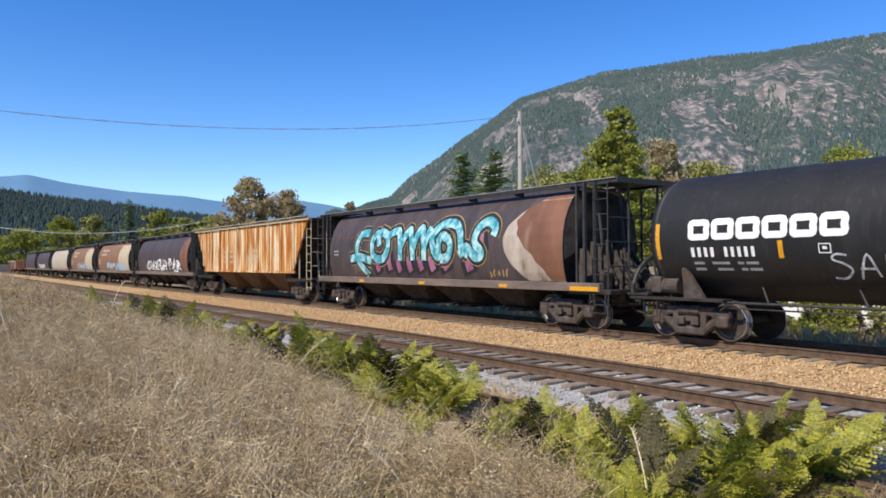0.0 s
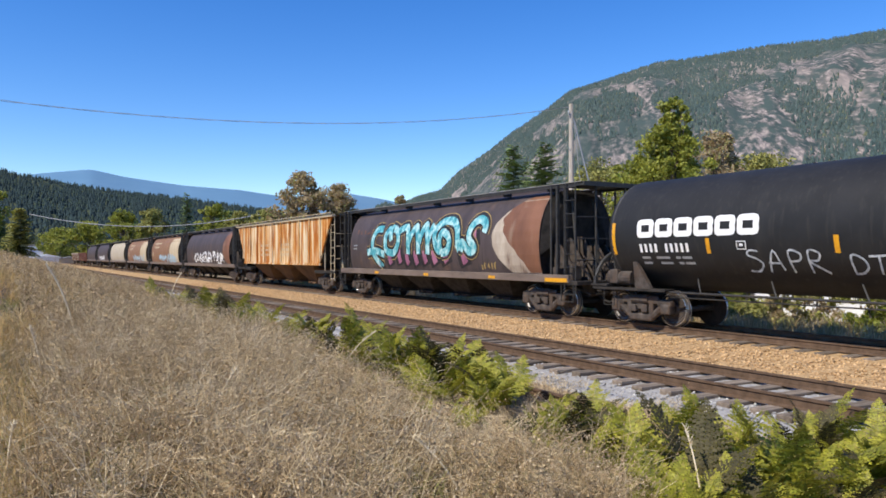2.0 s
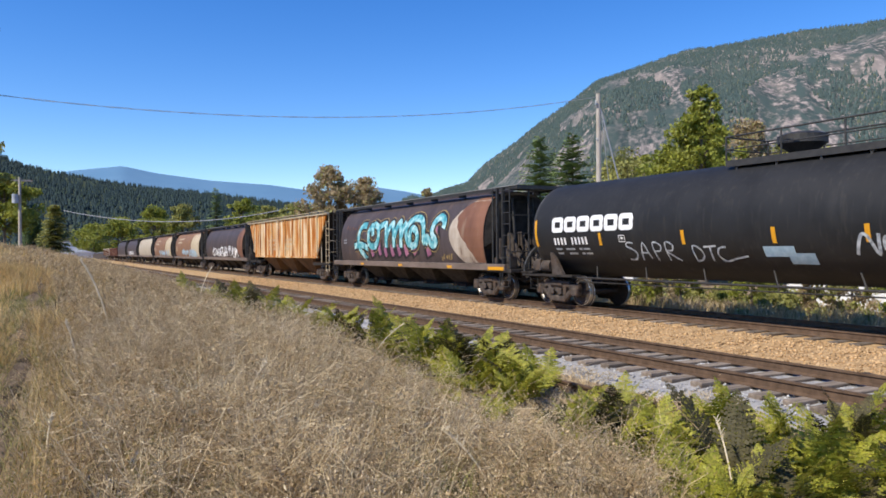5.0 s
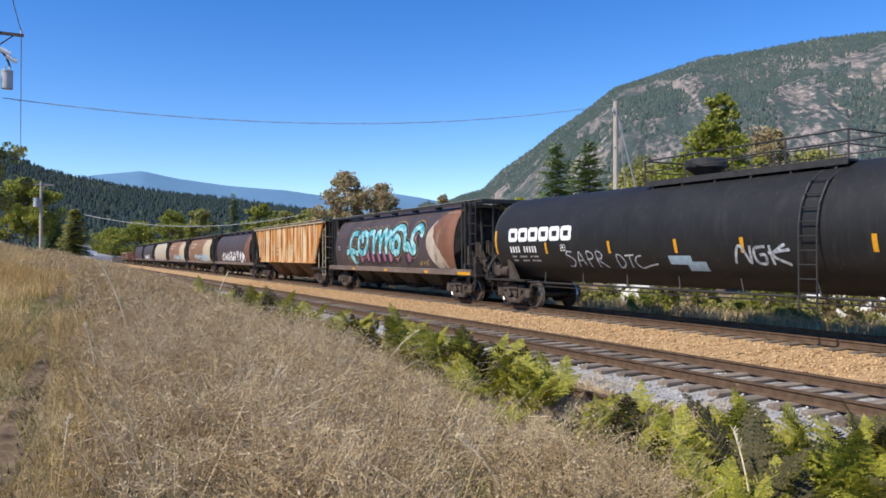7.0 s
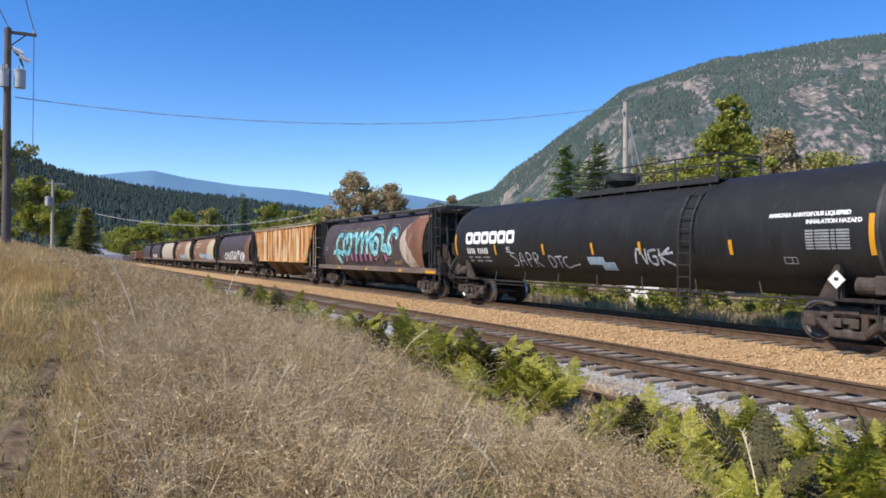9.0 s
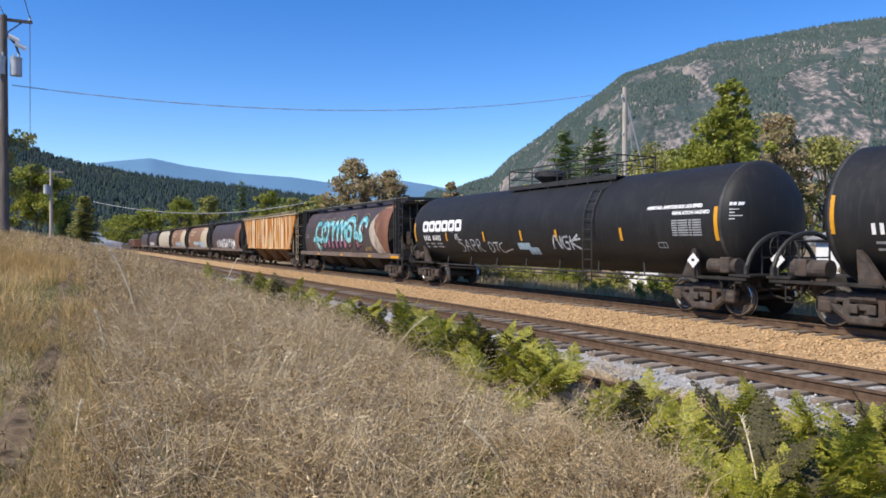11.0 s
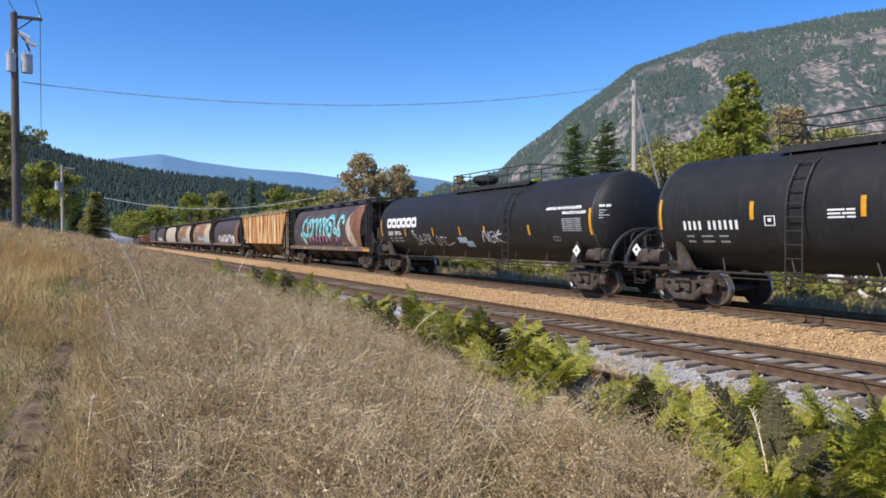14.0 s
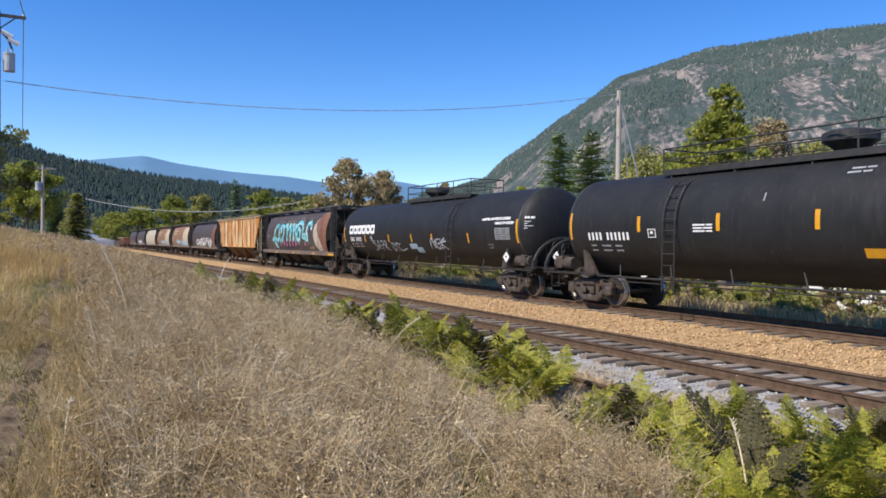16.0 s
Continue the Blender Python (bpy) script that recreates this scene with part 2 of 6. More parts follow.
M["glassdark"] = mat("dark_window", [(.3, (.03, .035, .04)), (.7, (.06, .07, .08))], 2, rough=.15, bump=0)

# ---------------------------------------------------------------- building helpers
def part(name, bm, material, parent=None, label="", smooth=False):
    me = bpy.data.meshes.new(name)
    bmesh.ops.recalc_face_normals(bm, faces=bm.faces)
    bm.to_mesh(me)
    bm.free()
    if smooth:
        me.shade_smooth()
    me.materials.append(material)
    ob = new(name, me)
    if parent:
        ob.parent = parent
    return tagged(ob, label)


def raw(name, verts, faces, material, parent=None, label="", smooth=False):
    me = bpy.data.meshes.new(name)
    if isinstance(verts, np.ndarray) and isinstance(faces, np.ndarray):
        n, k = faces.shape
        me.vertices.add(len(verts))
        me.vertices.foreach_set("co", verts.astype(np.float32).ravel())
        me.loops.add(n * k)
        me.loops.foreach_set("vertex_index", faces.astype(np.int32).ravel())
        me.polygons.add(n)
        me.polygons.foreach_set("loop_start", np.arange(0, n * k, k, dtype=np.int32))
        me.update(calc_edges=True)
    else:
        me.from_pydata([tuple(v) for v in verts], [], [tuple(f) for f in faces])
    if smooth:
        me.shade_smooth()
    me.materials.append(material)
    ob = new(name, me)
    if parent:
        ob.parent = parent
    return tagged(ob, label)


def thing(name, label, category, group="", at=(0, 0, 0), turn=0):
    ob = tagged(new(name), label, category, group)
    ob.matrix_basis = pose(*at, 0, 0, turn)
    return ob


def bx(bm, x0, x1, y0, y1, z0, z1, bevel=0.0):
    r = bmesh.ops.create_cube(bm, size=1, matrix=Matrix.LocRotScale(((x0 + x1) / 2, (y0 + y1) / 2, (z0 + z1) / 2), None, (abs(x1 - x0), abs(y1 - y0), abs(z1 - z0))))
    if bevel:
        es = list({e for v in r["verts"] for e in v.link_edges})
        bmesh.ops.bevel(bm, geom=es, offset=bevel, segments=2, affect="EDGES", profile=.5)
    return bm


def rod(bm, p, q, r, seg=8, r2=None):
    p, q = Vector(p), Vector(q)
    d = q - p
    m = Matrix.Translation((p + q) / 2) @ d.to_track_quat("Z", "Y").to_matrix().to_4x4()
    bmesh.ops.create_cone(bm, cap_ends=True, segments=seg, radius1=r, radius2=r if r2 is None else r2, depth=d.length, matrix=m)
    return bm


def path_rod(bm, pts, r, seg=6):
    """One continuous tube through the points."""
    P = [Vector(p) for p in pts]
    rings, ref = [], None
    for k, p in enumerate(P):
        d = (P[min(k + 1, len(P) - 1)] - P[max(k - 1, 0)]).normalized()
        if ref is None:
            ref = d.orthogonal().normalized()
        ref = (ref - d * ref.dot(d)).normalized()
        o = d.cross(ref)
        rings.append([bm.verts.new(p + (ref * math.cos(a) + o * math.sin(a)) * r) for a in (6.2832 * n / seg for n in range(seg))])
    for a, b in zip(rings, rings[1:]):
        for n in range(seg):
            bm.faces.new((a[n], a[(n + 1) % seg], b[(n + 1) % seg], b[n]))
    bm.faces.new(rings[0])
    bm.faces.new(rings[-1])
    return bm


def lathe_y(bm, profile, seg=40, cx=0.0, cz=0.0):
    """Rings (y, radius) round an axis along y."""
    rings = []
    for y, r in profile:
        rings.append([bm.verts.new((cx + r * math.cos(a), y, cz + r * math.sin(a))) for a in (2 * math.pi * k / seg for k in range(seg))])
    for a, b in zip(rings, rings[1:]):
        for k in range(seg):
            bm.faces.new((a[k], a[(k + 1) % seg], b[(k + 1) % seg], b[k]))
    bm.faces.new(rings[0])
    bm.faces.new(rings[-1])
    return bm


def lathe_x(bm, profile, seg=28, cy=0.0, cz=0.0):
    rings = []
    for x, r in profile:
        rings.append([bm.verts.new((x, cy + r * math.cos(a), cz + r * math.sin(a))) for a in (2 * math.pi * k / seg for k in range(seg))])
    for a, b in zip(rings, rings[1:]):
        for k in range(seg):
            bm.faces.new((a[k], a[(k + 1) % seg], b[(k + 1) % seg], b[k]))
    bm.faces.new(rings[0])
    bm.faces.new(rings[-1])
    return bm


def patch(bm, surf, y0, y1, z0, z1, off=.006, ny=1, nz=3):
    """A patch of paint on a side: surf(y, z) gives the side's x."""
    vs = [[bm.verts.new((surf(z0 + (z1 - z0) * j / nz) - off, y0 + (y1 - y0) * i / ny, z0 + (z1 - z0) * j / nz)) for j in range(nz + 1)] for i in range(ny + 1)]
    for i in range(ny):
        for j in range(nz):
            bm.faces.new((vs[i][j], vs[i + 1][j], vs[i + 1][j + 1], vs[i][j + 1]))
    return bm


def stroke(bm, surf, pts, width, off=.008, fine=4):
    """A sprayed line on a side through (y, z) points, smoothed."""
    P = [Vector((a, b, 0)) for a, b in pts]
    Q = []
    for i in range(len(P) - 1):
        p0, p1, p2, p3 = P[max(i - 1, 0)], P[i], P[i + 1], P[min(i + 2, len(P) - 1)]
        for k in range(fine):
            t = k / fine
            Q.append(.5 * ((2 * p1) + (p2 - p0) * t + (2 * p0 - 5 * p1 + 4 * p2 - p3) * t * t + (3 * p1 - p0 - 3 * p2 + p3) * t ** 3))
    Q.append(P[-1])
    rows = []
    for i, q in enumerate(Q):
        d = (Q[min(i + 1, len(Q) - 1)] - Q[max(i - 1, 0)])
        d = d.normalized() if d.length else Vector((1, 0, 0))
        n = Vector((-d.y, d.x, 0)) * width / 2
        rows.append([bm.verts.new((surf(v.y) - off - .0005 * (i % 5), v.x, v.y)) for v in (q - n, q + n)])
    for a, b in zip(rows, rows[1:]):
        bm.faces.new((a[0], b[0], b[1], a[1]))
    return bm


def letters(text, size, surf, y_left, z, material, parent, off=.006, name="lettering"):
    """Words on a side, reading towards -y."""
    cu = bpy.data.curves.new(name, "FONT")
    cu.body, cu.size, cu.offset = text, size, size * .055
    tmp = bpy.data.objects.new(name, cu)
    me = bpy.data.meshes.new_from_object(tmp)
    bpy.data.objects.remove(tmp)
    for v in me.vertices:
        x, y = v.co.x, v.co.y
        v.co = (surf(z + y) - off, y_left - x, z + y)
    me.materials.clear()
    me.materials.append(material)
    ob = new(name, me)
    ob.parent = parent
    return ob


# ---------------------------------------------------------------- the land
def smooth01(t):
    t = np.clip(t, 0, 1)
    return t * t * (3 - 2 * t)


def land(x, y):
    """Height of the ground; the top of the main rails is 0."""
    x, y = np.asarray(x, float), np.asarray(y, float)
    base = .27 - .62 * smooth01((x - 1.2) / 5.0)
    rise = .043 * np.clip(y - 5, 0, 35) * (1 - .3 * smooth01((x + .8) / 2.2) - .2 * smooth01((x - 1) / 2.5) - .5 * smooth01((x - 3.2) / 4.0))
    left = .22 * np.clip(-1.2 - x, 0, 7)
    far = -.25 * smooth01((x - 19) / 4) + .0 * y
    wob = .05 * np.sin(x * 1.7 + y * .6) * np.sin(y * .9 - x * .4) * (x < 6)
    return base + rise + left + far + wob


def axis_values(near0, near1, step, reach):
    v = list(np.arange(near0, near1 + 1e-6, step))
    s = step
    while v[-1] < reach:
        s *= 1.35
        v.append(v[-1] + s)
    s = step
    while v[0] > -reach:
        s *= 1.35
        v.insert(0, v[0] - s)
    return np.array(v)


def grid_object(name, xs, ys, height, material, label="", kind="structure"):
    X, Y = np.meshgrid(xs, ys)
    V = np.stack([X, Y, height(X, Y)], -1).reshape(-1, 3)
    nx, ny = len(xs), len(ys)
    i = (np.arange(ny - 1)[:, None] * nx + np.arange(nx - 1)[None]).reshape(-1)
    F = np.stack([i, i + 1, i + nx + 1, i + nx], -1)
    return tagged(raw(name, V, F, material, smooth=True), label, "", "", kind)


grid_object("ground", axis_values(-12, 30, .5, 4200), axis_values(-6, 60, .5, 4200), land, M["soil"], "dry brown earth under the grass beside the railway")

TRACK, SIDING = 16.03, 10.1     # centre lines
def strip(name, prof, y0, y1, material, label):
    """A bed of one cross-section (x, z) along y, a little uneven."""
    ys = np.concatenate([np.arange(y0, 60, .5), np.geomspace(60, y1, 60)])
    px, pz = np.array(prof).T
    X = np.repeat(px[None], len(ys), 0) + .06 * np.sin(ys * 1.3)[:, None]
    Y = np.repeat(ys[:, None], len(px), 1)
    Z = np.repeat(pz[None], len(ys), 0) + .012 * np.sin(Y * 5 + X * 7)
    V = np.stack([X, Y, Z], -1).reshape(-1, 3)
    nx = len(px)
    i = (np.arange(len(ys) - 1)[:, None] * nx + np.arange(nx - 1)[None]).reshape(-1)
    return tagged(raw(name, V, np.stack([i, i + 1, i + nx + 1, i + nx], -1), material, smooth=True), label, "", "", "structure")


strip("ballast_bed", [(11.35, -.42), (11.6, -.31), (12.4, -.29), (13.4, -.26), (14.3, -.215), (15.2, -.2), (16.9, -.2), (17.8, -.22), (19.4, -.5), (20, -.75)], -30, 900, M["ballast"], "raised bed of tan crushed ballast under the main track")
strip("gravel_bed", [(7.75, -.5), (8.0, -.335), (8.6, -.31), (9.4, -.275), (10.8, -.275), (11.3, -.3), (11.6, -.42)], -30, 900, M["gravel"], "pale grey gravel bed under the siding")

RAIL = [(-.07, 0), (.07, 0), (.07, .015), (.012, .035), (.012, .125), (.036, .14), (.036, .17), (-.036, .17), (-.036, .14), (-.012, .125), (-.012, .035), (-.07, .015)]
def rail_bar(name, x, top, y0, y1, head, parent, label=""):
    v, f, n = [], [], len(RAIL)
    for y in (y0, y1):
        v += [(x + a, y, top - .17 + b) for a, b in RAIL]
    f = [(i, (i + 1) % n, n + (i + 1) % n, n + i) for i in range(n)] + [tuple(range(n)), tuple(range(2 * n - 1, n - 1, -1))]
    ob = raw(name, v, f, M["rail"], parent, label)
    ob.data.materials.append(head)
    for p in ob.data.polygons:
        if p.normal.z > .9 and p.center.z > top - .01:
            p.material_index = 1
    return ob


def track(name, label, x, top, y0, y1, ties, head, seed):
    t = tagged(new(name), label, "railway track", "", "structure")
    for s in (-1, 1):
        rail_bar("rail", x + s * .752, top, y0, y1, head, t)
    rnd = random.Random(seed)
    bm = bx(bmesh.new(), -1.3, 1.3, -.115, .115, -.17, 0, .012)
    first = part("tie", bm, M["tie"], t)
    y, k = y0 + 12, 0
    while k < ties:
        ob = first if k == 0 else new("tie", first.data)
        ob.parent = t
        ob.matrix_basis = pose(x + rnd.uniform(-.07, .07), y, top - .165 + rnd.uniform(-.012, .006), 0, rnd.uniform(-.4, .4), rnd.uniform(-1.5, 1.5))
        y += .52 + rnd.uniform(-.03, .03)
        k += 1
    return t


track("main_track", "main line track with rusty rails on dark timber ties", TRACK, 0, -18, 900, 290, M["railtop"], 3)
track("siding_track", "unused siding track with brown rails on weathered timber ties", SIDING, -.06, -16, 900, 280, M["rail"], 5)
tagged(rail_bar("old_rail", 7.15, -.2, -20, 26, M["rail"], None), "half-buried rusty rail in the dirt beside the siding", "rail", "", "structure")


def pebbles(name, n, xr, yr, z, size, material, label, seed, power=1.6):
    rng = np.random.default_rng(seed)
    x = rng.uniform(*xr, n)
    y = yr[0] + (yr[1] - yr[0]) * rng.random(n) ** power
    s = size * rng.uniform(.5, 1.5, n)
    octa = np.array([(1, 0, 0), (0, 1, 0), (-1, 0, 0), (0, -1, 0), (0, 0, 1), (0, 0, -1)], float)
    V = octa[None] * rng.uniform(.6, 1.3, (n, 6, 1)) * s[:, None, None] * np.array([1, 1, .7])
    a = rng.uniform(0, 6.28, n)
    c, sn = np.cos(a)[:, None], np.sin(a)[:, None]
    V = np.stack([V[..., 0] * c - V[..., 1] * sn, V[..., 0] * sn + V[..., 1] * c, V[..., 2]], -1)
    V += np.stack([x, y, z(x) + s * .25], -1)[:, None]
    f = np.array([(0, 1, 4), (1, 2, 4), (2, 3, 4), (3, 0, 4), (1, 0, 5), (2, 1, 5), (3, 2, 5), (0, 3, 5)])
    F = (f[None] + (np.arange(n) * 6)[:, None, None]).reshape(-1, 3)
    return tagged(raw(name, V.reshape(-1, 3), F, material), label, "gravel", "", "stuff")


pebbles("ballast_stones", 15000, (11.45, 14.65), (1, 60), lambda x: np.interp(x, [11.4, 12.4, 13.4, 14.3, 15.2], [-.36, -.29, -.26, -.215, -.2]), .035, M["stone"], "loose tan ballast stones beside the main track", 11)
pebbles("gravel_stones", 9000, (7.9, 11.4), (1, 45), lambda x: np.interp(x, [7.3, 7.6, 8.4, 9.4, 11.3], [-.5, -.335, -.31, -.275, -.3]), .026, M["gravelstone"], "loose pale grey stones along the siding", 12)
block = bx(bmesh.new(), -.16, .16, -.09, .09, -.02, .11, .03)
for v in block.verts:
    v.co += Vector((noise.noise(v.co * 9), noise.noise(v.co * 9 + Vector((5, 0, 0))), noise.noise(v.co * 9 + Vector((0, 5, 0))))) * .04
tagged(part("tie_scrap", block, M["iron"]), "dark scrap block lying on the tan ballast", "debris").matrix_basis = pose(11.65, 6.95, -.31, 0, 0, 70)

# ---------------------------------------------------------------- railway cars
WHEEL = .457
def build_truck_meshes():
    bm = bmesh.new()
    for s in (-1, 1):
        a, b = (s * .94, s * 1.14)
        bx(bm, a, b, -.66, .66, .58, .8, .05)
        bx(bm, a, b, -.42, .42, .12, .32, .05)
        for d in (-1, 1):
            bx(bm, a, b, d * .31, d * .47, .25, .68, .03)
            bx(bm, a, b, d * .6, d * 1.08, .52, .72, .05)
            rod(bm, ((a + b) / 2, d * .84, .58), ((a + b) / 2, d * .34, .22), .105, 8)
            bx(bm, s * .92, s * 1.17, d * .89 - .16, d * .89 + .16, .33, .6, .05)
            bx(bm, s * 1.14, s * 1.2, d * .1, d * .3, .36, .56, .02)
        rod(bm, (s * 1.05, -.3, .7), (s * 1.05, .3, .7), .13, 10)
    bx(bm, -1.1, 1.1, -.2, .2, .42, .66, .03)
    for d in (-1, 1):
        bx(bm, -.9, .9, d * .38, d * .46, .3, .46, .02)
    frame_me = part("truck", bm, M["iron"])
    bm = bmesh.new()
    for z in (.3, .34, .38, .42):
        rod(bm, (0, 0, z), (0, 0, z + .025), .068, 8)
    rod(bm, (0, 0, .28), (0, 0, .46), .05, 8)
    spring = part("coil_spring", bm, M["wheel"])
    bm = bmesh.new()
    for s in (-1, 1):
        prof = [(s * .69, .12), (s * .69, .5), (s * .72, .5), (s * .725, WHEEL), (s * .83, WHEEL - .012), (s * .835, .428), (s * .83, .37), (s * .79, .34), (s * .77, .18), (s * .86, .15), (s * .86, .09)]
        lathe_x(bm, prof)
    lathe_x(bm, [(-1.02, .085), (1.02, .085)], 12)
    for s in (-1, 1):
        lathe_x(bm, [(s * .98, .125), (s * 1.12, .125), (s * 1.14, .1), (s * 1.15, .05)], 16)
        for k in range(3):
            c = (.07 * math.cos(k * 2.094), .07 * math.sin(k * 2.094))
            rod(bm, (s * 1.13, *c), (s * 1.17, *c), .02, 6)
    ws = part("wheelset", bm, M["wheel"])
    ws.data.materials.append(M["tread"])
    for p in ws.data.polygons:
        r = math.hypot(p.center.y, p.center.z)
        if r > .35 and abs(p.normal.x) < .6 or .43 < r < .446 and abs(p.center.x) > .8:
            p.material_index = 1
    meshes = frame_me.data, spring.data, ws.data
    for o in (frame_me, spring, ws):
        bpy.data.objects.remove(o)
    return meshes


TRUCK, SPRING, WHEELSET = build_truck_meshes()
WHEELS, CARS = [], []


def add_trucks(car, ys):
    for y in ys:
        t = new("truck", TRUCK)
        t.parent, t.location = car, (0, y, 0)
        for x in (-1.0, 1.0):
            for d in (-.16, 0, .16):
                sp = new("coil_spring", SPRING)
                sp.parent, sp.location = t, (x, d, 0)
        for d in (-.89, .89):
            w = new("wheelset", WHEELSET)
            w.parent, w.location = t, (0, d, WHEEL)
            WHEELS.append(w)


def couplers(car, half):
    for s in (-1, 1):
        bm = bmesh.new()
        bx(bm, -.11, .11, s * (half - 1.1), s * (half - .22), .74, .94, .03)
        bx(bm, -.17, .2, s * (half - .26), s * (half + .02), .68, 1.0, .06)
        bx(bm, -.45, .45, s * (half - 1.15), s * (half - .75), .62, 1.1, .03)
        part("coupler", bm, M["iron"], car)
        bm = bmesh.new()
        path_rod(bm, [(-.35, s * (half - .6), .8), (-.36, s * (half - .35), .55), (-.3, s * (half - .1), .48), (-.25, s * half, .52)], .035)
        path_rod(bm, [(-1.3, s * (half - .55), .95), (-.9, s * (half - .35), .75), (-.2, s * (half - .2), .7)], .02)
        part("air_hose", bm, M["dark"], car)


def ladder(car, x, y, z0, z1, width=.42, rungs=9, name="ladder", material=None, bend=None):
    material = material or M["bar"]
    bm = bmesh.new()
    for d in (-1, 1):
        path_rod(bm, [(x if not bend else bend(z), y + d * width / 2, z) for z in np.linspace(z0, z1, 8)], .022)
    lad = part(name, bm, material, car)
    rung = part("rung", rod(bmesh.new(), (0, -width / 2, 0), (0, width / 2, 0), .016, 6), material, lad)
    for k, z in enumerate(np.linspace(z0 + .1, z1 - .1, rungs)):
        r = rung if k == 0 else new("rung", rung.data)
        r.parent, r.location = lad, (x if not bend else bend(z), y, z)
    return lad


TR, TZ = 1.53, 2.47      # tank shell
def tank_side(z):
    return -math.sqrt(max(TR * TR - (z - TZ) ** 2, 0.0))


def tank_car(label, y, half=10.23, ends=(9.0, 9.0), domes=(.62, .62), bogies=(8.3, 8.3)):
    """ends, domes, bogies: shell end, depth of its dished head and truck centre, front then rear."""
    car = thing("tank_car", label, "tank car", "cars of the freight train", (TRACK, y, 0))
    CARS.append((car, y))
    add_trucks(car, (-bogies[1], bogies[0]))
    couplers(car, half)
    bm = bmesh.new()
    prof = []
    bow = [math.pi / 2 * k / 8 for k in range(9)]
    prof += [(-ends[1] - domes[1] * math.cos(a), max(TR * math.sin(a), .01)) for a in bow]
    prof += [(yy, TR) for yy in np.linspace(-ends[1] + .01, ends[0] - .01, 13)]
    prof += [(ends[0] + domes[0] * math.cos(a), max(TR * math.sin(a), .01)) for a in bow[::-1]]
    lathe_y(bm, prof, 56, 0, TZ)
    part("shell", bm, M["tank"], car, "black painted steel shell, dusty along the top", True)
    for s in (-1, 1):
        bm = bmesh.new()
        bx(bm, -.35, .35, s * 7.0, s * 9.9, .72, 1.08, .02)
        bx(bm, -1.35, 1.35, s * 9.55, s * 9.75, .85, 1.0, .02)
        for d in (-1, 1):
            bx(bm, d * 1.0, d * 1.38, s * 7.2, s * 9.9, .93, 1.0, .01)
        part("stub_sill", bm, M["dark"], car)
    for w in (-ends[1], ends[0]):      # weld seam where the head joins the shell
        ring = lathe_y(bmesh.new(), [(w - .05, TR - .01), (w - .03, TR + .006), (w + .03, TR + .006), (w + .05, TR - .01)], 56, 0, TZ)
        part("weld_seam", ring, M["seam"], car, "pale mottled weld seam", True)
    for s, c in ((-1, bogies[1]), (1, bogies[0])):          # saddle brackets over the trucks
        for d in (-1, 1):
            bm = bmesh.new()
            q = [(d * 1.3, s * c, .95), (d * 1.3, s * (c - .58), .95), (d * 1.38, s * (c - .1), 1.72), (d * 1.38, s * c, 1.72)]
            v = [bm.verts.new(c) for c in q] + [bm.verts.new((c[0] - d * .12, c[1], c[2])) for c in q]
            bm.faces.new(v[:4]), bm.faces.new(v[4:])
            for k in range(4):
                bm.faces.new((v[k], v[(k + 1) % 4], v[4 + (k + 1) % 4], v[4 + k]))
            part("saddle_bracket", bm, M["iron"], car)
    for d in (-1, 1):
        bm = bmesh.new()
        rod(bm, (d * 1.2, -7.3, .93), (d * 1.2, 7.3, .93), .03)
        rod(bm, (d * 1.12, -7.3, .8), (d * 1.12, 7.3, .8), .018)
        for k in np.linspace(-6.2, 6.2, 7):
            rod(bm, (d * 1.2, k, .93), (d * .95, k + .3, 1.32), .022)
        part("handrail_pipe", bm, M["bar"], car)
    return car


def tank_platform(car, y0, y1, hatch, lad, hatch_r=.46):
    bm = bmesh.new()
    for d in (-1, 1):
        bx(bm, d * .45, d * .8, y0, y1, 3.93, 3.98)
        bx(bm, d * .78, d * .83, y0, y1, 3.86, 4.02)
        for k in np.linspace(y0 + .3, y1 - .3, 6):
            bx(bm, d * .4, d * .8, k - .03, k + .03, 3.7, 3.94)
    part("platform", bm, M["bar"], car, "black grating platform on top of the tank")
    bm = bmesh.new()
    for d in (-1, 1):
        x = d * .8
        for k in np.linspace(y0, y1, 5):
            rod(bm, (x, k, 3.95), (x, k, 4.62), .022)
        rod(bm, (x, y0, 4.62), (x, y1, 4.62), .022)
        rod(bm, (x, y0, 4.3), (x, y1, 4.3), .016)
    for k in (y0, y1):
        rod(bm, (-.8, k, 4.62), (.8, k, 4.62), .022)
        rod(bm, (-.8, k, 4.3), (.8, k, 4.3), .016)
    part("railing", bm, M["bar"], car)
    bm = bmesh.new()
    n = 24
    rings = [[bm.verts.new((r * math.cos(6.2832 * j / n), hatch + r * math.sin(6.2832 * j / n), z)) for j in range(n)] for z, r in [(3.9, hatch_r * .6), (4.1, hatch_r * .62), (4.22, hatch_r * .95), (4.3, hatch_r + .1), (4.5, hatch_r + .1), (4.56, hatch_r * .9)]]
    for a, b in zip(rings, rings[1:]):
        for j in range(n):
            bm.faces.new((a[j], a[(j + 1) % n], b[(j + 1) % n], b[j]))
    bm.faces.new(rings[-1])
    part("valve_housing", bm, M["bar"], car)
    ladder(car, 0, lad, .62, 3.95, .44, 11, bend=lambda z: tank_side(max(z, TZ)) - .1 if z > TZ else -TR - .1)


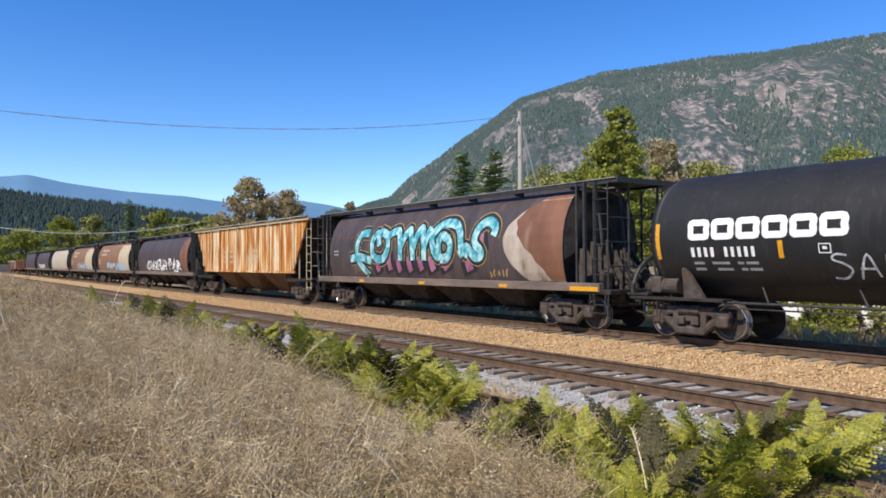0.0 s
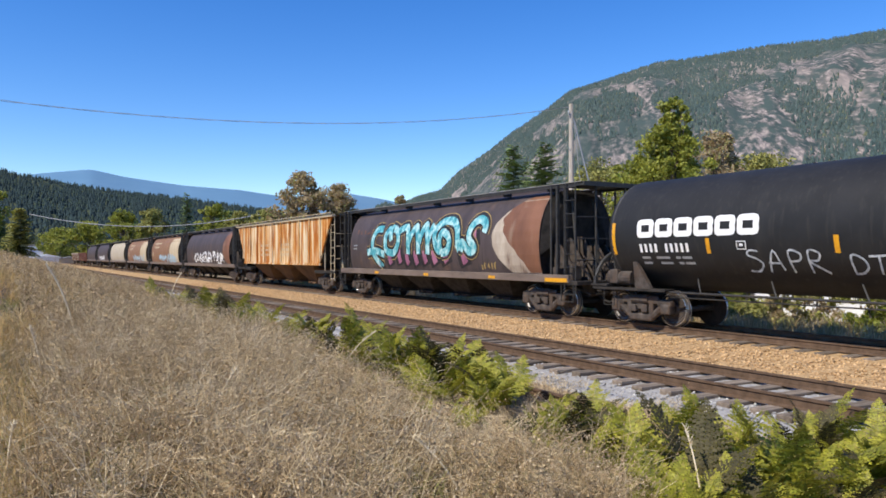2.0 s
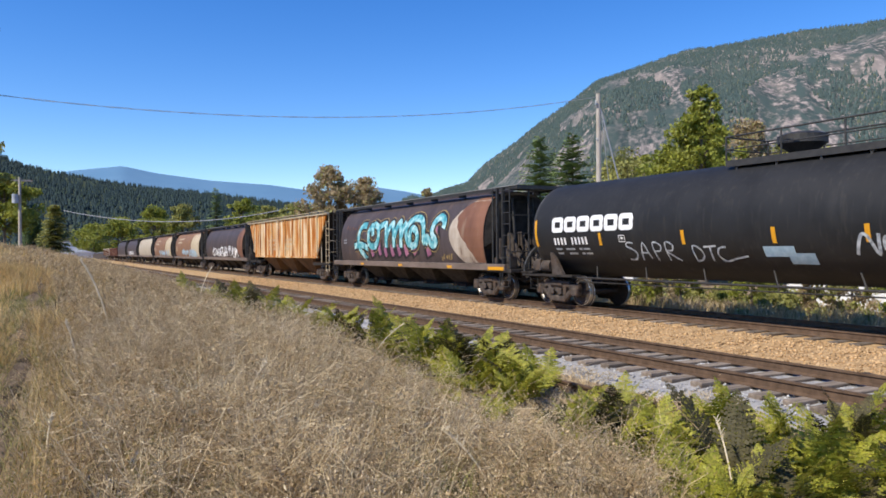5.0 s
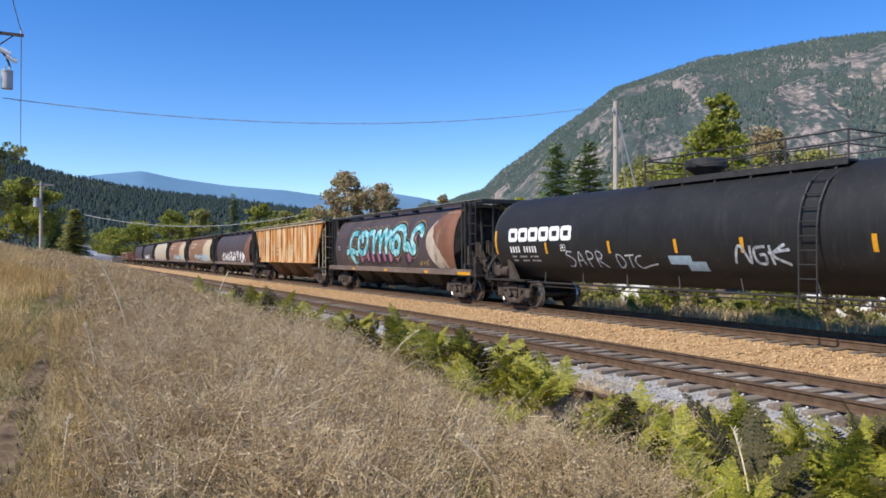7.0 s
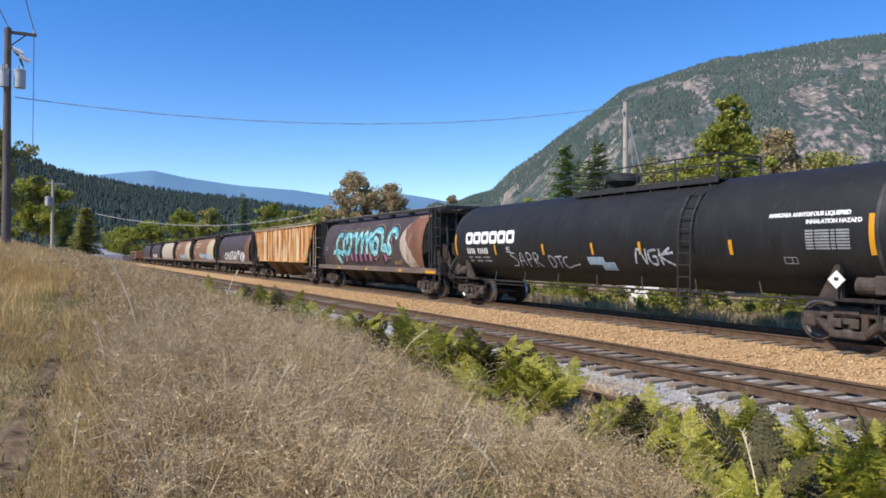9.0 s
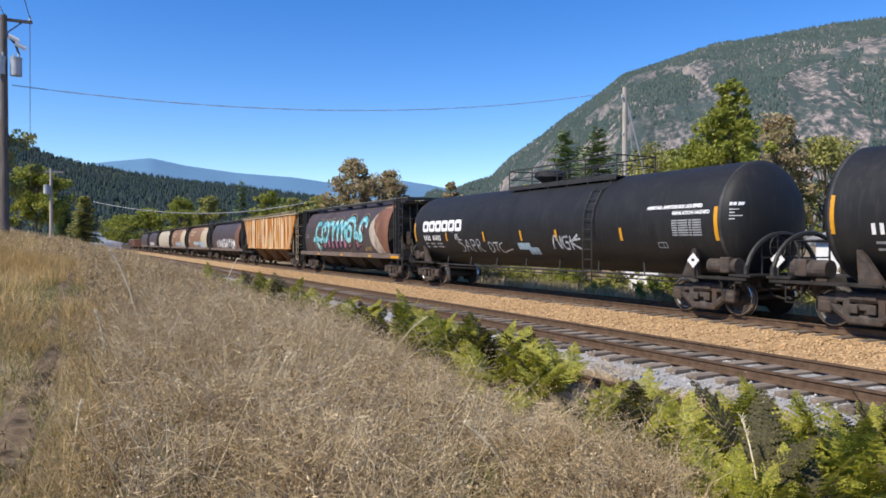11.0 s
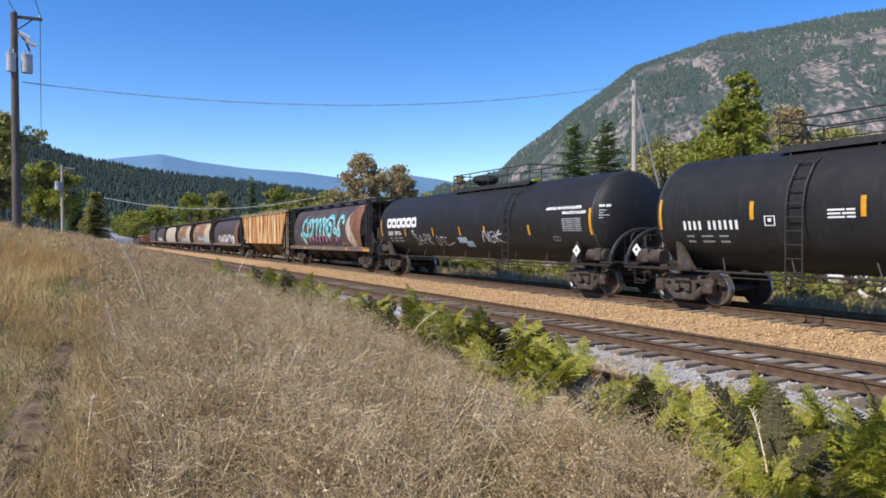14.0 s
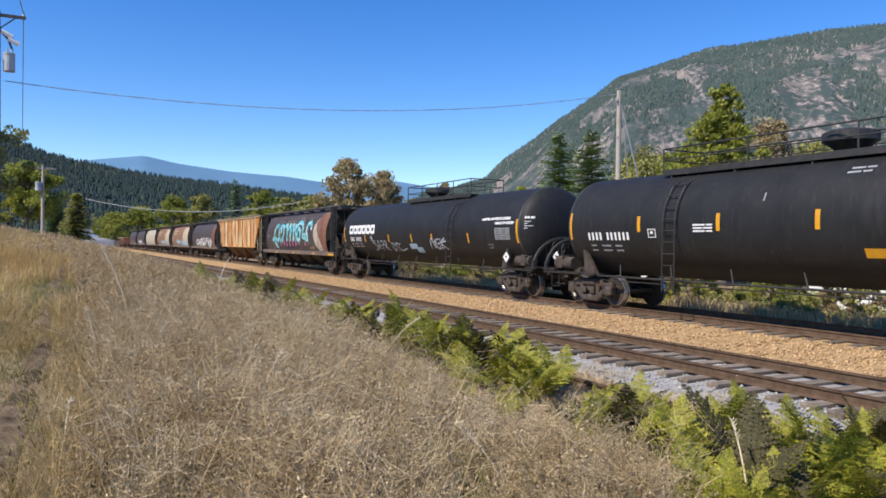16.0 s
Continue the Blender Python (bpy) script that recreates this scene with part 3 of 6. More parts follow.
def tank_mark(name, car, items, material, label=""):
    single = {"number_bars": "number_bar", "fine_print": "print_bar", "data_table": "table_bar"}
    if name in single:
        for it in items:
            tank_mark(single[name], car, [it], material, label)
        return None
    bm = bmesh.new()
    for y0, y1, z0, z1 in items:
        patch(bm, tank_side, y0, y1, z0, z1, .006, 1, max(1, int(abs(z1 - z0) / .12)))
    return part(name, bm, material, car, label)


def char_bars(y_left, z0, z1, widths, gap=.05):
    """Plain bars that stand for characters, reading towards -y."""
    out, y = [], y_left
    for w in widths:
        if w > 0:
            out.append((y, y - w, z0, z1))
        y -= abs(w) + gap
    return out


# the tank car with the white block mark
c = 2.77
ta = tank_car("black tank car with white block lettering and chalk graffiti", c, ends=(8.95, 9.2), domes=(.6, .64))
tank_platform(ta, -4.5, 1.75, .2, -4.1)
for k in range(6):      # six white block shapes for the owner's mark
    y = 8.0 - k * .62
    h0, h1, w = 2.43, 2.76, .41
    box = [(0, 0), (.5, 0), (1, .04), (1, .5), (1, .96), (.5, 1), (0, .96), (0, .5), (0, .02), (.2, 0)]
    part("block_mark", stroke(bmesh.new(), tank_side, [(y - .075 - a * w, h0 + b * (h1 - h0)) for a, b in box], .15, .007, 3), M["white"], ta, "white block-shaped owner's mark")
tank_mark("number_bars", ta, char_bars(7.95, 1.97, 2.19, [.085, .085, .085, .085, -.1, .08, .08, .08, .08, .08], .085), M["white"], "white stencilled bars of the car's number")
tank_mark("fine_print", ta, char_bars(7.93, 1.8, 1.86, [.28, -.1, .45, -.1, .15, .3], .05) + char_bars(7.93, 1.66, 1.72, [.28, -.2, .4, -.1, .15, .3], .05), M["greylet"])
for y in (5.75, 2.57, -.1, -2.25, -5.5):
    tank_mark("reflector", ta, [(y + .055, y - .055, 1.93, 2.3)], M["amber"], "amber reflector strip")
for y in (8.88, -9.1):
    tank_mark("end_reflector", ta, [(y + .06, y - .06, 1.92, 2.78)], M["amber"], "long amber reflector strip")
tank_mark("stencil_frame", ta, [(4.95, 4.93, 2.02, 2.22), (4.72, 4.7, 2.02, 2.22), (4.95, 4.7, 2.2, 2.22), (4.95, 4.7, 2.02, 2.04), (4.87, 4.78, 2.1, 2.16)], M["white"])
letters("AMMONIA ANHYDROUS LIQUEFIED", .125, tank_side, -6.62, 2.79, M["white"], ta)
letters("INHALATION HAZARD", .125, tank_side, -7.6, 2.62, M["white"], ta)
tab = []
for k in range(7):
    tab += char_bars(-7.58, 2.44 - k * .065, 2.48 - k * .065, [.2, .35, .1, .3], .03)
tank_mark("data_table", ta, tab, M["greylet"], "pale printed table of test dates")
tank_mark("small_stencil", ta, [(-6.95, -7.3, 1.72, 1.74), (-6.95, -7.3, 1.86, 1.88), (-6.95, -6.97, 1.72, 1.88), (-7.15, -7.17, 1.72, 1.88), (-7.28, -7.3, 1.72, 1.88)], M["greylet"])
def tag_strokes(car, strokes, width, material, name, label):
    for k, st in enumerate(strokes):
        part(name, stroke(bmesh.new(), tank_side, st, width, .007 + .0006 * k), material, car, label)


def spread(strokes, y, z, w, h):
    return [[(y - a * w, z + b * h) for a, b in st] for st in strokes]


tag_strokes(ta, spread([[(.17, .95), (.06, 1), (.02, .8), (.14, .6), (.2, .35), (.12, .05), (0, .05)], [(.27, 0), (.37, .98), (.46, .1)], [(.28, .42), (.45, .42)],
                        [(.58, 0), (.56, .95), (.7, .85), (.68, .55), (.57, .5)], [(.8, .0), (.8, .95), (.93, .85), (.9, .55), (.8, .5), (1, 0)]], 4.75, 1.5, 1.9, .5), .045, M["chalk"], "graffiti", "thin white spray-painted scrawl")
tag_strokes(ta, spread([[(.02, .05), (.02, .95), (.2, .8), (.25, .4), (.15, .1), (0, .05)], [(.3, .9), (.62, .95)], [(.46, .9), (.44, .05)], [(.85, .9), (.68, .8), (.62, .4), (.75, .05), (1, .2), (1.3, .35)]], 2.35, 1.48, 1.25, .42), .045, M["chalk"], "graffiti", "thin white spray-painted scrawl")
tag_strokes(ta, spread([[(0, .1), (.1, .9), (.2, .8), (.3, .1), (.34, .95)], [(.62, .9), (.42, .8), (.42, .2), (.58, .1), (.6, .5), (.5, .5)], [(.7, .95), (.72, .05)], [(.98, 1), (.74, .5), (1.02, .05)], [(.66, .6), (1.05, .75)]], -1.95, 1.62, 1.5, .5), .07, M["chalk"], "graffiti", "thick pale spray-painted scrawl")
bm = bmesh.new()
patch(bm, tank_side, .25, -.55, 1.62, 1.86, .006, 3, 3), patch(bm, tank_side, -.35, -1.0, 1.45, 1.7, .009, 3, 3)
part("paint_patch", bm, M["paleblue"], ta, "pale blue painted-over patch")


def placard(car, y, z, x=-1.42):
    bm = bmesh.new()
    v = [bm.verts.new((x, y + a, z + b)) for a, b in ((.2, 0), (0, .2), (-.2, 0), (0, -.2))]
    w = [bm.verts.new((x + .02, *q.co[1:])) for q in v]
    bm.faces.new(v), bm.faces.new(w)
    for k in range(4):
        bm.faces.new((v[k], v[(k + 1) % 4], w[(k + 1) % 4], w[k]))
    p = part("placard", bm, M["white"], car, "white diamond hazard placard")
    bm = bx(bmesh.new(), x + .02, x + .06, y - .03, y + .03, .95, z + .1)
    part("placard_post", bm, M["bar"], car)
    bm = bx(bmesh.new(), x - .006, x, y - .05, y + .05, z - .02, z + .05)
    part("placard_symbol", bm, M["dark"], p)


placard(ta, -8.25, 1.4)
def brake_gear(car, s):
    bm = bmesh.new()
    rod(bm, (-1.05, s * 9.45, 1.27), (-1.05, s * 8.55, 1.27), .21, 16)
    part("air_reservoir", bm, M["iron"], car)
    bm = bmesh.new()
    for d in (-1, 1):
        rod(bm, (d * .75, s * 9.85, .95), (d * .75, s * 9.85, 1.95), .025)
    path_rod(bm, [(-.95, s * 9.3, 1.0), (-.95, s * 9.45, 1.75), (-.6, s * 9.8, 1.9), (.6, s * 9.8, 1.9)], .03)
    path_rod(bm, [(-1.3, s * 9.1, .95), (-1.3, s * 9.1, .5), (-1.3, s * 9.5, .5), (-1.3, s * 9.5, .95)], .018)
    rod(bm, (-.75, s * 9.85, 1.5), (.75, s * 9.85, 1.5), .02)
    part("end_railing", bm, M["bar"], car)
    bm = bx(bmesh.new(), -1.35, 1.35, s * 9.35, s * 10.0, 1.02, 1.08, .01)
    part("end_platform", bm, M["dark"], car)
    bm = bmesh.new()
    pts = [(-1.3 * math.cos(a), s * 9.85, 1.05 + 1.05 * math.sin(a)) for a in np.linspace(.05, 3.09, 16)]
    path_rod(bm, pts, .06)
    for d in (-1, 1):
        bx(bm, d * 1.26, d * 1.34, s * 9.8, s * 9.9, 1.02, 1.3, .01)
    part("arched_guard", bm, M["bar"], car)
    for k in range(5):
        bm = bmesh.new()
        y = s * (8.9 + .22 * k)
        path_rod(bm, [(-1.2 + .1 * k, y, 1.02), (-1.22 + .1 * k, y + .1 * s, .78), (-.9, y + .12 * s, .6 + .05 * k)], .025)
        part("brake_pipe", bm, M["iron"], car)
    bm = bx(bmesh.new(), -1.28, -.95, s * 9.0, s * 9.3, 1.1, 1.5, .03)
    part("valve_box", bm, M["iron"], car)
    bm = bmesh.new()
    for a in range(20):
        p, q = a * 6.2832 / 20, (a + 1) * 6.2832 / 20
        rod(bm, (-.3 + .28 * math.cos(p), s * 9.95, 1.75 + .28 * math.sin(p)), (-.3 + .28 * math.cos(q), s * 9.95, 1.75 + .28 * math.sin(q)), .015, 5)
    for a in (0, 1.57, 3.14, 4.71):
        rod(bm, (-.3, s * 9.95, 1.75), (-.3 + .28 * math.cos(a), s * 9.95, 1.75 + .28 * math.sin(a)), .012, 5)
    part("brake_wheel", bm, M["bar"], car)


brake_gear(ta, -1)
brake_gear(ta, 1)
placard(ta, -10.1, 1.45, -.5)


def head_print(car, end, dome, rows):
    """Small print on the dished rear head; rows of (y, width, z0, z1)."""
    for y, w, z0, z1 in rows:
        bm, grid = bmesh.new(), []
        for yy in (y, y - w / 2, y - w):
            r = TR * math.sqrt(1 - ((-yy - end) / dome) ** 2)
            grid.append([bm.verts.new((-math.sqrt(r * r - (z - TZ) ** 2) - .012, yy - .006, z)) for z in (z0, z1)])
        for a, b in zip(grid, grid[1:]):
            bm.faces.new((a[0], b[0], b[1], a[1]))
        part("number_bar", bm, M["white"], car, "small white stencilled bars on the tank's end")


head_print(ta, 9.2, .64, [(-9.42, .05, 2.8, 2.88), (-9.48, .05, 2.8, 2.88), (-9.55, .07, 2.8, 2.88), (-9.43, .14, 2.69, 2.71), (-9.43, .09, 2.61, 2.63), (-9.43, .19, 2.53, 2.55), (-9.43, .09, 2.45, 2.47)])

# the tank car that follows
c2 = 2.77 - 20.46
tb = tank_car("black tank car with amber reflectors and a small white number", c2, ends=(8.27, 8.8), domes=(.5, .6), bogies=(7.75, 8.1))
brake_gear(tb, 1)
tank_platform(tb, -6.6, 4.9, -.15, 3.85, .5)
tank_mark("number_bars", tb, char_bars(7.35, 2.03, 2.26, [.085, .085, .085, .085, -.06, .085, .085, .085, .085, .085, .085], .09), M["white"], "white stencilled bars of the car's number")
tank_mark("fine_print", tb, char_bars(7.3, 1.84, 1.89, [.25, -.15, .4, -.1, .3], .05) + char_bars(7.3, 1.7, 1.75, [.25, -.15, .4, -.1, .3], .05), M["greylet"])
for y in (5.1, 2.28, -.43, -3.3, -6.2):
    tank_mark("reflector", tb, [(y + .06, y - .06, 2.26, 2.7)], M["amber"], "amber reflector strip")
for y in (8.2, -8.6):
    tank_mark("end_reflector", tb, [(y + .05, y - .05, 2.05, 2.88)], M["amber"], "long amber reflector strip")
tank_mark("stencil_frame", tb, [(4.75, 4.72, 2.1, 2.34), (4.48, 4.45, 2.1, 2.34), (4.75, 4.45, 2.32, 2.34), (4.75, 4.45, 2.1, 2.12), (4.65, 4.55, 2.2, 2.28)], M["white"])
tank_mark("fine_print", tb, char_bars(3.1, 2.4, 2.44, [.4, .2], .04) + char_bars(3.1, 2.32, 2.36, [.3, .3], .04) + char_bars(3.1, 2.24, 2.28, [.4, .2], .04), M["white"])
tank_mark("fine_print", tb, char_bars(-.9, 3.55, 3.59, [.3, .2], .04) + char_bars(-.85, 3.46, 3.5, [.3, .2], .04), M["greylet"])
tank_mark("yellow_panel", tb, [(-1.4, -3.2, 1.66, 1.86)], M["amber"], "yellow painted panel")
tank_mark("small_stencil", tb, [(1.02, .98, 2.95, 3.15)], M["greylet"])

# hopper cars ------------------------------------------------------
HR = 1.56
PROFILE = [(1.40, 1.28), (1.49, 1.55), (1.545, 1.9), (1.56, 2.3), (1.53, 2.7), (1.45, 3.05), (1.32, 3.38), (1.14, 3.68), (.9, 3.9), (.5, 4.0), (0, 4.03)]
PX = [p[0] for p in PROFILE]
PZ = [p[1] for p in PROFILE]
def hopper_side(z):
    return -float(np.interp(z, PZ, PX))


def flat_side(z):
    return -1.52


def hopper_base(label, y, half=9.2):
    car = thing("hopper_car", label, "hopper car", "cars of the freight train", (TRACK, y, 0))
    CARS.append((car, y))
    add_trucks(car, (-6.95, 6.95))
    couplers(car, half)
    return car


def end_frame(car, s, z_top, material, inner=7.4, outer=8.95):
    """Platform, posts, ladders and brake gear at one end."""
    bm = bmesh.new()
    bx(bm, -1.45, 1.45, s * inner, s * outer, 1.0, 1.12, .01)
    bx(bm, -.3, .3, s * 6, s * outer, .72, 1.02, .02)
    part("end_sill", bm, M["dark"], car)
    for d in (-1, 1):
        ladder(car, d * 1.42, s * (outer - .35), .62, z_top, .5, 9, material=material)
        for x, ya, yb, top, r in ((1.36, inner + .25, inner + .25, z_top, .035), (.6, outer - .1, outer - .1, z_top, .035), (.45, inner + .5, inner + .2, z_top - .3, .05)):
            part("end_post", rod(bmesh.new(), (d * x, s * ya, 1.1), (d * x, s * yb, top), r), material, car)
    for z in (1.75, 2.4, 3.05):
        part("end_rail", rod(bmesh.new(), (-1.36, s * (outer - .1), z), (1.36, s * (outer - .1), z), .02), material, car)


def end_gear(car, s):
    """Gussets, air tank, valves and pipes on the end platform."""
    for x, z in ((-.95, 2.25), (-.5, 2.45), (0, 2.5), (.5, 2.45), (.95, 2.25)):
        bm = bmesh.new()
        q = [(s * 7.35, 1.12), (s * 8.5, 1.12), (s * 8.42, 1.3), (s * 7.6, z), (s * 7.35, z)]
        a, b = [[bm.verts.new((x + o, y, zz)) for y, zz in q] for o in (-.03, .03)]
        bm.faces.new(a), bm.faces.new(b)
        for k in range(5):
            bm.faces.new((a[k], a[(k + 1) % 5], b[(k + 1) % 5], b[k]))
        part("gusset", bm, M["iron"], car, "dusty brown steel gusset")
    part("air_tank", rod(bmesh.new(), (-1.3, s * 7.75, 1.35), (-.3, s * 7.75, 1.35), .19, 16), M["iron"], car)
    part("valve_box", bx(bmesh.new(), -1.25, -.85, s * 8.15, s * 8.5, 1.12, 1.6, .04), M["iron"], car)
    part("brake_cylinder", rod(bmesh.new(), (.2, s * 8.3, 1.5), (.2, s * 8.75, 1.5), .17, 14), M["iron"], car)
    for k in range(4):
        pts = [(-1.2 + .25 * k, s * (8.2 + .1 * k), 1.5), (-1.15 + .25 * k, s * 8.65, 1.75 + .12 * k), (-.9 + .35 * k, s * 8.8, 1.3), (-.8 + .3 * k, s * 8.85, .85)]
        part("brake_pipe", path_rod(bmesh.new(), pts, .028), M["iron"], car)
    for y in (7.95, 8.35):
        part("corner_post", bx(bmesh.new(), -1.4, -1.3, s * y - .04, s * y + .04, 1.1, 4.05, .008), M["bar"], car)
    bm = path_rod(bmesh.new(), [(-1.42, s * 8.2, 1.05), (-1.42, s * 8.2, .5), (-1.42, s * 8.75, .5), (-1.42, s * 8.75, 1.05)], .022)
    part("stirrup_step", bm, M["bar"], car)


def round_hopper(label, y, paint, band=None, near=False, seam=True):
    car = hopper_base(label, y)
    half = 7.3
    bm = bmesh.new()
    ring = [(-x, z) for x, z in PROFILE] + [(x, z) for x, z in PROFILE[-2::-1]]
    ys = np.linspace(-half, half, 9)
    rows = [[bm.verts.new((x, yy, z)) for x, z in ring] for yy in ys]
    for a, b in zip(rows, rows[1:]):
        for k in range(len(ring) - 1):
            bm.faces.new((a[k], a[k + 1], b[k + 1], b[k]))
    part("body", bm, paint, car, "", True)
    for s in (-1, 1):       # dished end sheets, shade under the roof overhang put into their dark colour
        bm = bmesh.new()
        mid = [bm.verts.new((x * .99, s * (half - .02), z)) for x, z in ring]
        inn = [bm.verts.new((x * .75, s * (half - .18 + .3 * (z > 2.2)), 1.28 + (z - 1.28) * .86)) for x, z in ring]
        for k in range(len(ring) - 1):
            bm.faces.new((mid[k], mid[k + 1], inn[k + 1], inn[k]))
        bm.faces.new(inn)
        part("end_sheet", bm, M["dark"], car)
        end_frame(car, s, 4.05, M["bar"])
        end_gear(car, s)
    for d in (-1, 1):
        bm = bx(bmesh.new(), d * 1.38, d * 1.5, -8.6, 8.6, 1.06, 1.3, .015)
        part("side_sill", bm, M["sill"], car)
        bm = bmesh.new()
        bx(bm, d * .86, d * 1.2, -8.9, 8.9, 4.11, 4.13)
        # the sun on the board's top is put into its pale grey
        part("running_board", bm, M["galv"], car, "grey galvanised roof walkway, coloured pale for its sunlit top")
        bm = bmesh.new()
        bx(bm, d * 1.1, d * 1.18, -8.9, 8.9, 4.0, 4.105)
        for k in np.linspace(-7.2, 7.2, 7):
            bx(bm, d * .8, d * 1.14, k - .03, k + .03, 3.92, 4.04)
        part("walkway_bracket", bm, M["bar"], car)
    for s in (-1, 1):
        bm = bmesh.new()
        bx(bm, -1.18, 1.18, s * 7.35, s * 9.0, 4.07, 4.12)
        bx(bm, -1.22, 1.22, s * 8.95, s * 9.02, 3.98, 4.12)
        part("roof_end_platform", bm, M["bar"], car)
    bm = bmesh.new()
    bx(bm, -.3, .3, -6.6, 6.6, 4.0, 4.16, .03)
    part("hatch_cover", bm, paint, car)
    for k in range(4):
        hopper_chute(car, (k - 1.5) * 2.75, 1.1, .45)
    return car


def hopper_chute(car, y, top, w, material=None):
    bm = bmesh.new()
    h = 1.25 if top < 1.3 else 1.45
    e = 1.3 if top < 1.3 else 1.75
    a = [(-1.4, y - e, h), (1.4, y - e, h), (1.4, y + e, h), (-1.4, y + e, h)]
    b = [(-.55, y - w, .38), (.55, y - w, .38), (.55, y + w, .38), (-.55, y + w, .38)]
    A, B = [bm.verts.new(q) for q in a], [bm.verts.new(q) for q in b]
    for k in range(4):
        bm.faces.new((A[k], A[(k + 1) % 4], B[(k + 1) % 4], B[k]))
    bm.faces.new(B)
    bx(bm, -.75, .75, y - w - .08, y + w + .08, .32, .42)
    rod(bm, (-.95, y, .38), (.95, y, .38), .04)
    part("hopper_chute", bm, material or M["dark"], car)


def side_mark(name, car, items, material, label="", surf=hopper_side, off=.006, ny=1):
    bm = bmesh.new()
    for y0, y1, z0, z1 in items:
        patch(bm, surf, y0, y1, z0, z1, off, ny, max(1, int(abs(z1 - z0) / .15)))
    return part(name, bm, material, car, label)


def blob(name, car, outline_left, z0, z1, y_right, material, label, off=.005, n=18, surf=hopper_side):
    """A painted field from y_right to a curved far edge."""
    bm = bmesh.new()
    prev = None
    for k in range(n + 1):
        z = z0 + (z1 - z0) * k / n
        yl = outline_left(k / n)
        row = [bm.verts.new((surf(z) - off, y_right + (yl - y_right) * j / 4, z)) for j in range(5)]
        if prev:
            for j in range(4):
                bm.faces.new((prev[j], prev[j + 1], row[j + 1], row[j]))
        prev = row
    return part(name, bm, material, car, label)


def scribble(car, y, z, w, h, n, width, material, seed, surf=hopper_side, label="white spray-painted scrawl"):
    rnd = random.Random(seed)
    for k in range(n):
        u = k / n
        pts = [(y - (u + rnd.uniform(-.02, .1)) * w, z + rnd.uniform(0, 1) * h) for j in range(4)]
        part("graffiti", stroke(bmesh.new(), surf, pts, width, .007 + .0005 * k), material, car, label)


# the brown hopper with the big turquoise graffiti
hb = round_hopper("dark brown round-sided hopper car with turquoise graffiti", 22.2, M["brown"])
blob("cream_swoosh", hb, lambda t: float(np.interp(1.32 + 2.46 * t, [1.32, 1.5, 1.8, 2.2, 2.6, 3.0, 3.4, 3.78], [-5.75, -5.45, -5.05, -4.74, -4.64, -4.85, -5.4, -6.2])), 1.32, 3.78, -7.29, M["dirtycream"], "worn cream crescent fading into brown", .005, 30)
blob("brown_field", hb, lambda t: float(np.interp(1.34 + 2.48 * t, [1.34, 1.75, 2.1, 2.5, 2.8, 3.15, 3.45, 3.82], [-6.75, -6.33, -5.95, -5.47, -5.3, -5.24, -5.5, -6.3])) + .04 * math.sin(t * 37), 1.34, 3.82, -7.29, M["rustbrown"], "reddish brown paint field", .009, 30)
for y in (4.5, 0, -4.6):
    side_mark("reflector", hb, [(y + .2, y - .2, 1.1, 1.2)], M["amber"], "amber reflector", lambda z: -1.5)
side_mark("end_reflector", hb, [(-7.5, -8.55, 1.08, 1.2)], M["amber"], "long amber reflector strip", lambda z: -1.5)
side_mark("white_tag", hb, [(-7.0, -7.15, 1.5, 1.7)], M["white"])
side_mark("fine_print", hb, char_bars(6.9, 2.35, 2.42, [.15, .2], .05) + char_bars(6.9, 2.2, 2.27, [.15, .2], .05), M["greylet"])
# the piece: each letter is one or two sprayed strokes of (y, z)
LETTERS = [[(5.35, 2.05), (4.45, 2.12), (3.6, 1.95)], [(3.87, 3.08), (4.5, 3.05), (4.8, 2.5), (4.6, 1.9), (3.8, 1.35)],
           [(2.95, 2.55), (3.15, 3.05), (3.5, 2.78), (3.4, 2.16), (2.7, 2.03), (2.3, 2.45), (2.45, 2.95), (3.05, 3.12)],
           [(2.35, 2.93), (1.6, 3.08), (1.38, 2.43), (1.38, 1.96)], [(1.38, 2.43), (.84, 3.1), (.55, 2.53), (.5, 1.96)],
           [(.48, 2.4), (.04, 3.14), (-.24, 2.5), (-.24, 1.95)], [(-.24, 2.4), (-.6, 3.14)],
           [(-1.26, 2.0), (-1.72, 2.07), (-1.9, 2.42), (-1.73, 2.69)],
           [(-1.8, 2.66), (-1.36, 2.8), (-1.17, 2.54), (-1.2, 2.08), (-.9, 2.28), (-.78, 2.83), (-1.27, 3.19), (-2.0, 3.19), (-2.4, 2.88), (-2.53, 2.35), (-2.9, 2.14)],
           [(-2.4, 2.13), (-2.8, 2.37), (-3.3, 2.04), (-3.62, 2.18), (-3.25, 2.54), (-3.4, 2.99), (-3.84, 3.19), (-4.25, 2.99), (-4.2, 2.71)]]
def piece(z):
    return hopper_side(z)


for name, width, off, material, label in (("graffiti_edge", .6, .011, "ochreline", "thin ochre contour of the graffiti"), ("graffiti_outline", .53, .015, "outline", "black contour of the graffiti"), ("graffiti_fill", .31, .021, "cyan", "turquoise graffiti letters fading to white")):
    for k, st in enumerate(LETTERS):
        part(name, stroke(bmesh.new(), piece, st, width, off + .0007 * k, 6), M[material], hb, label)
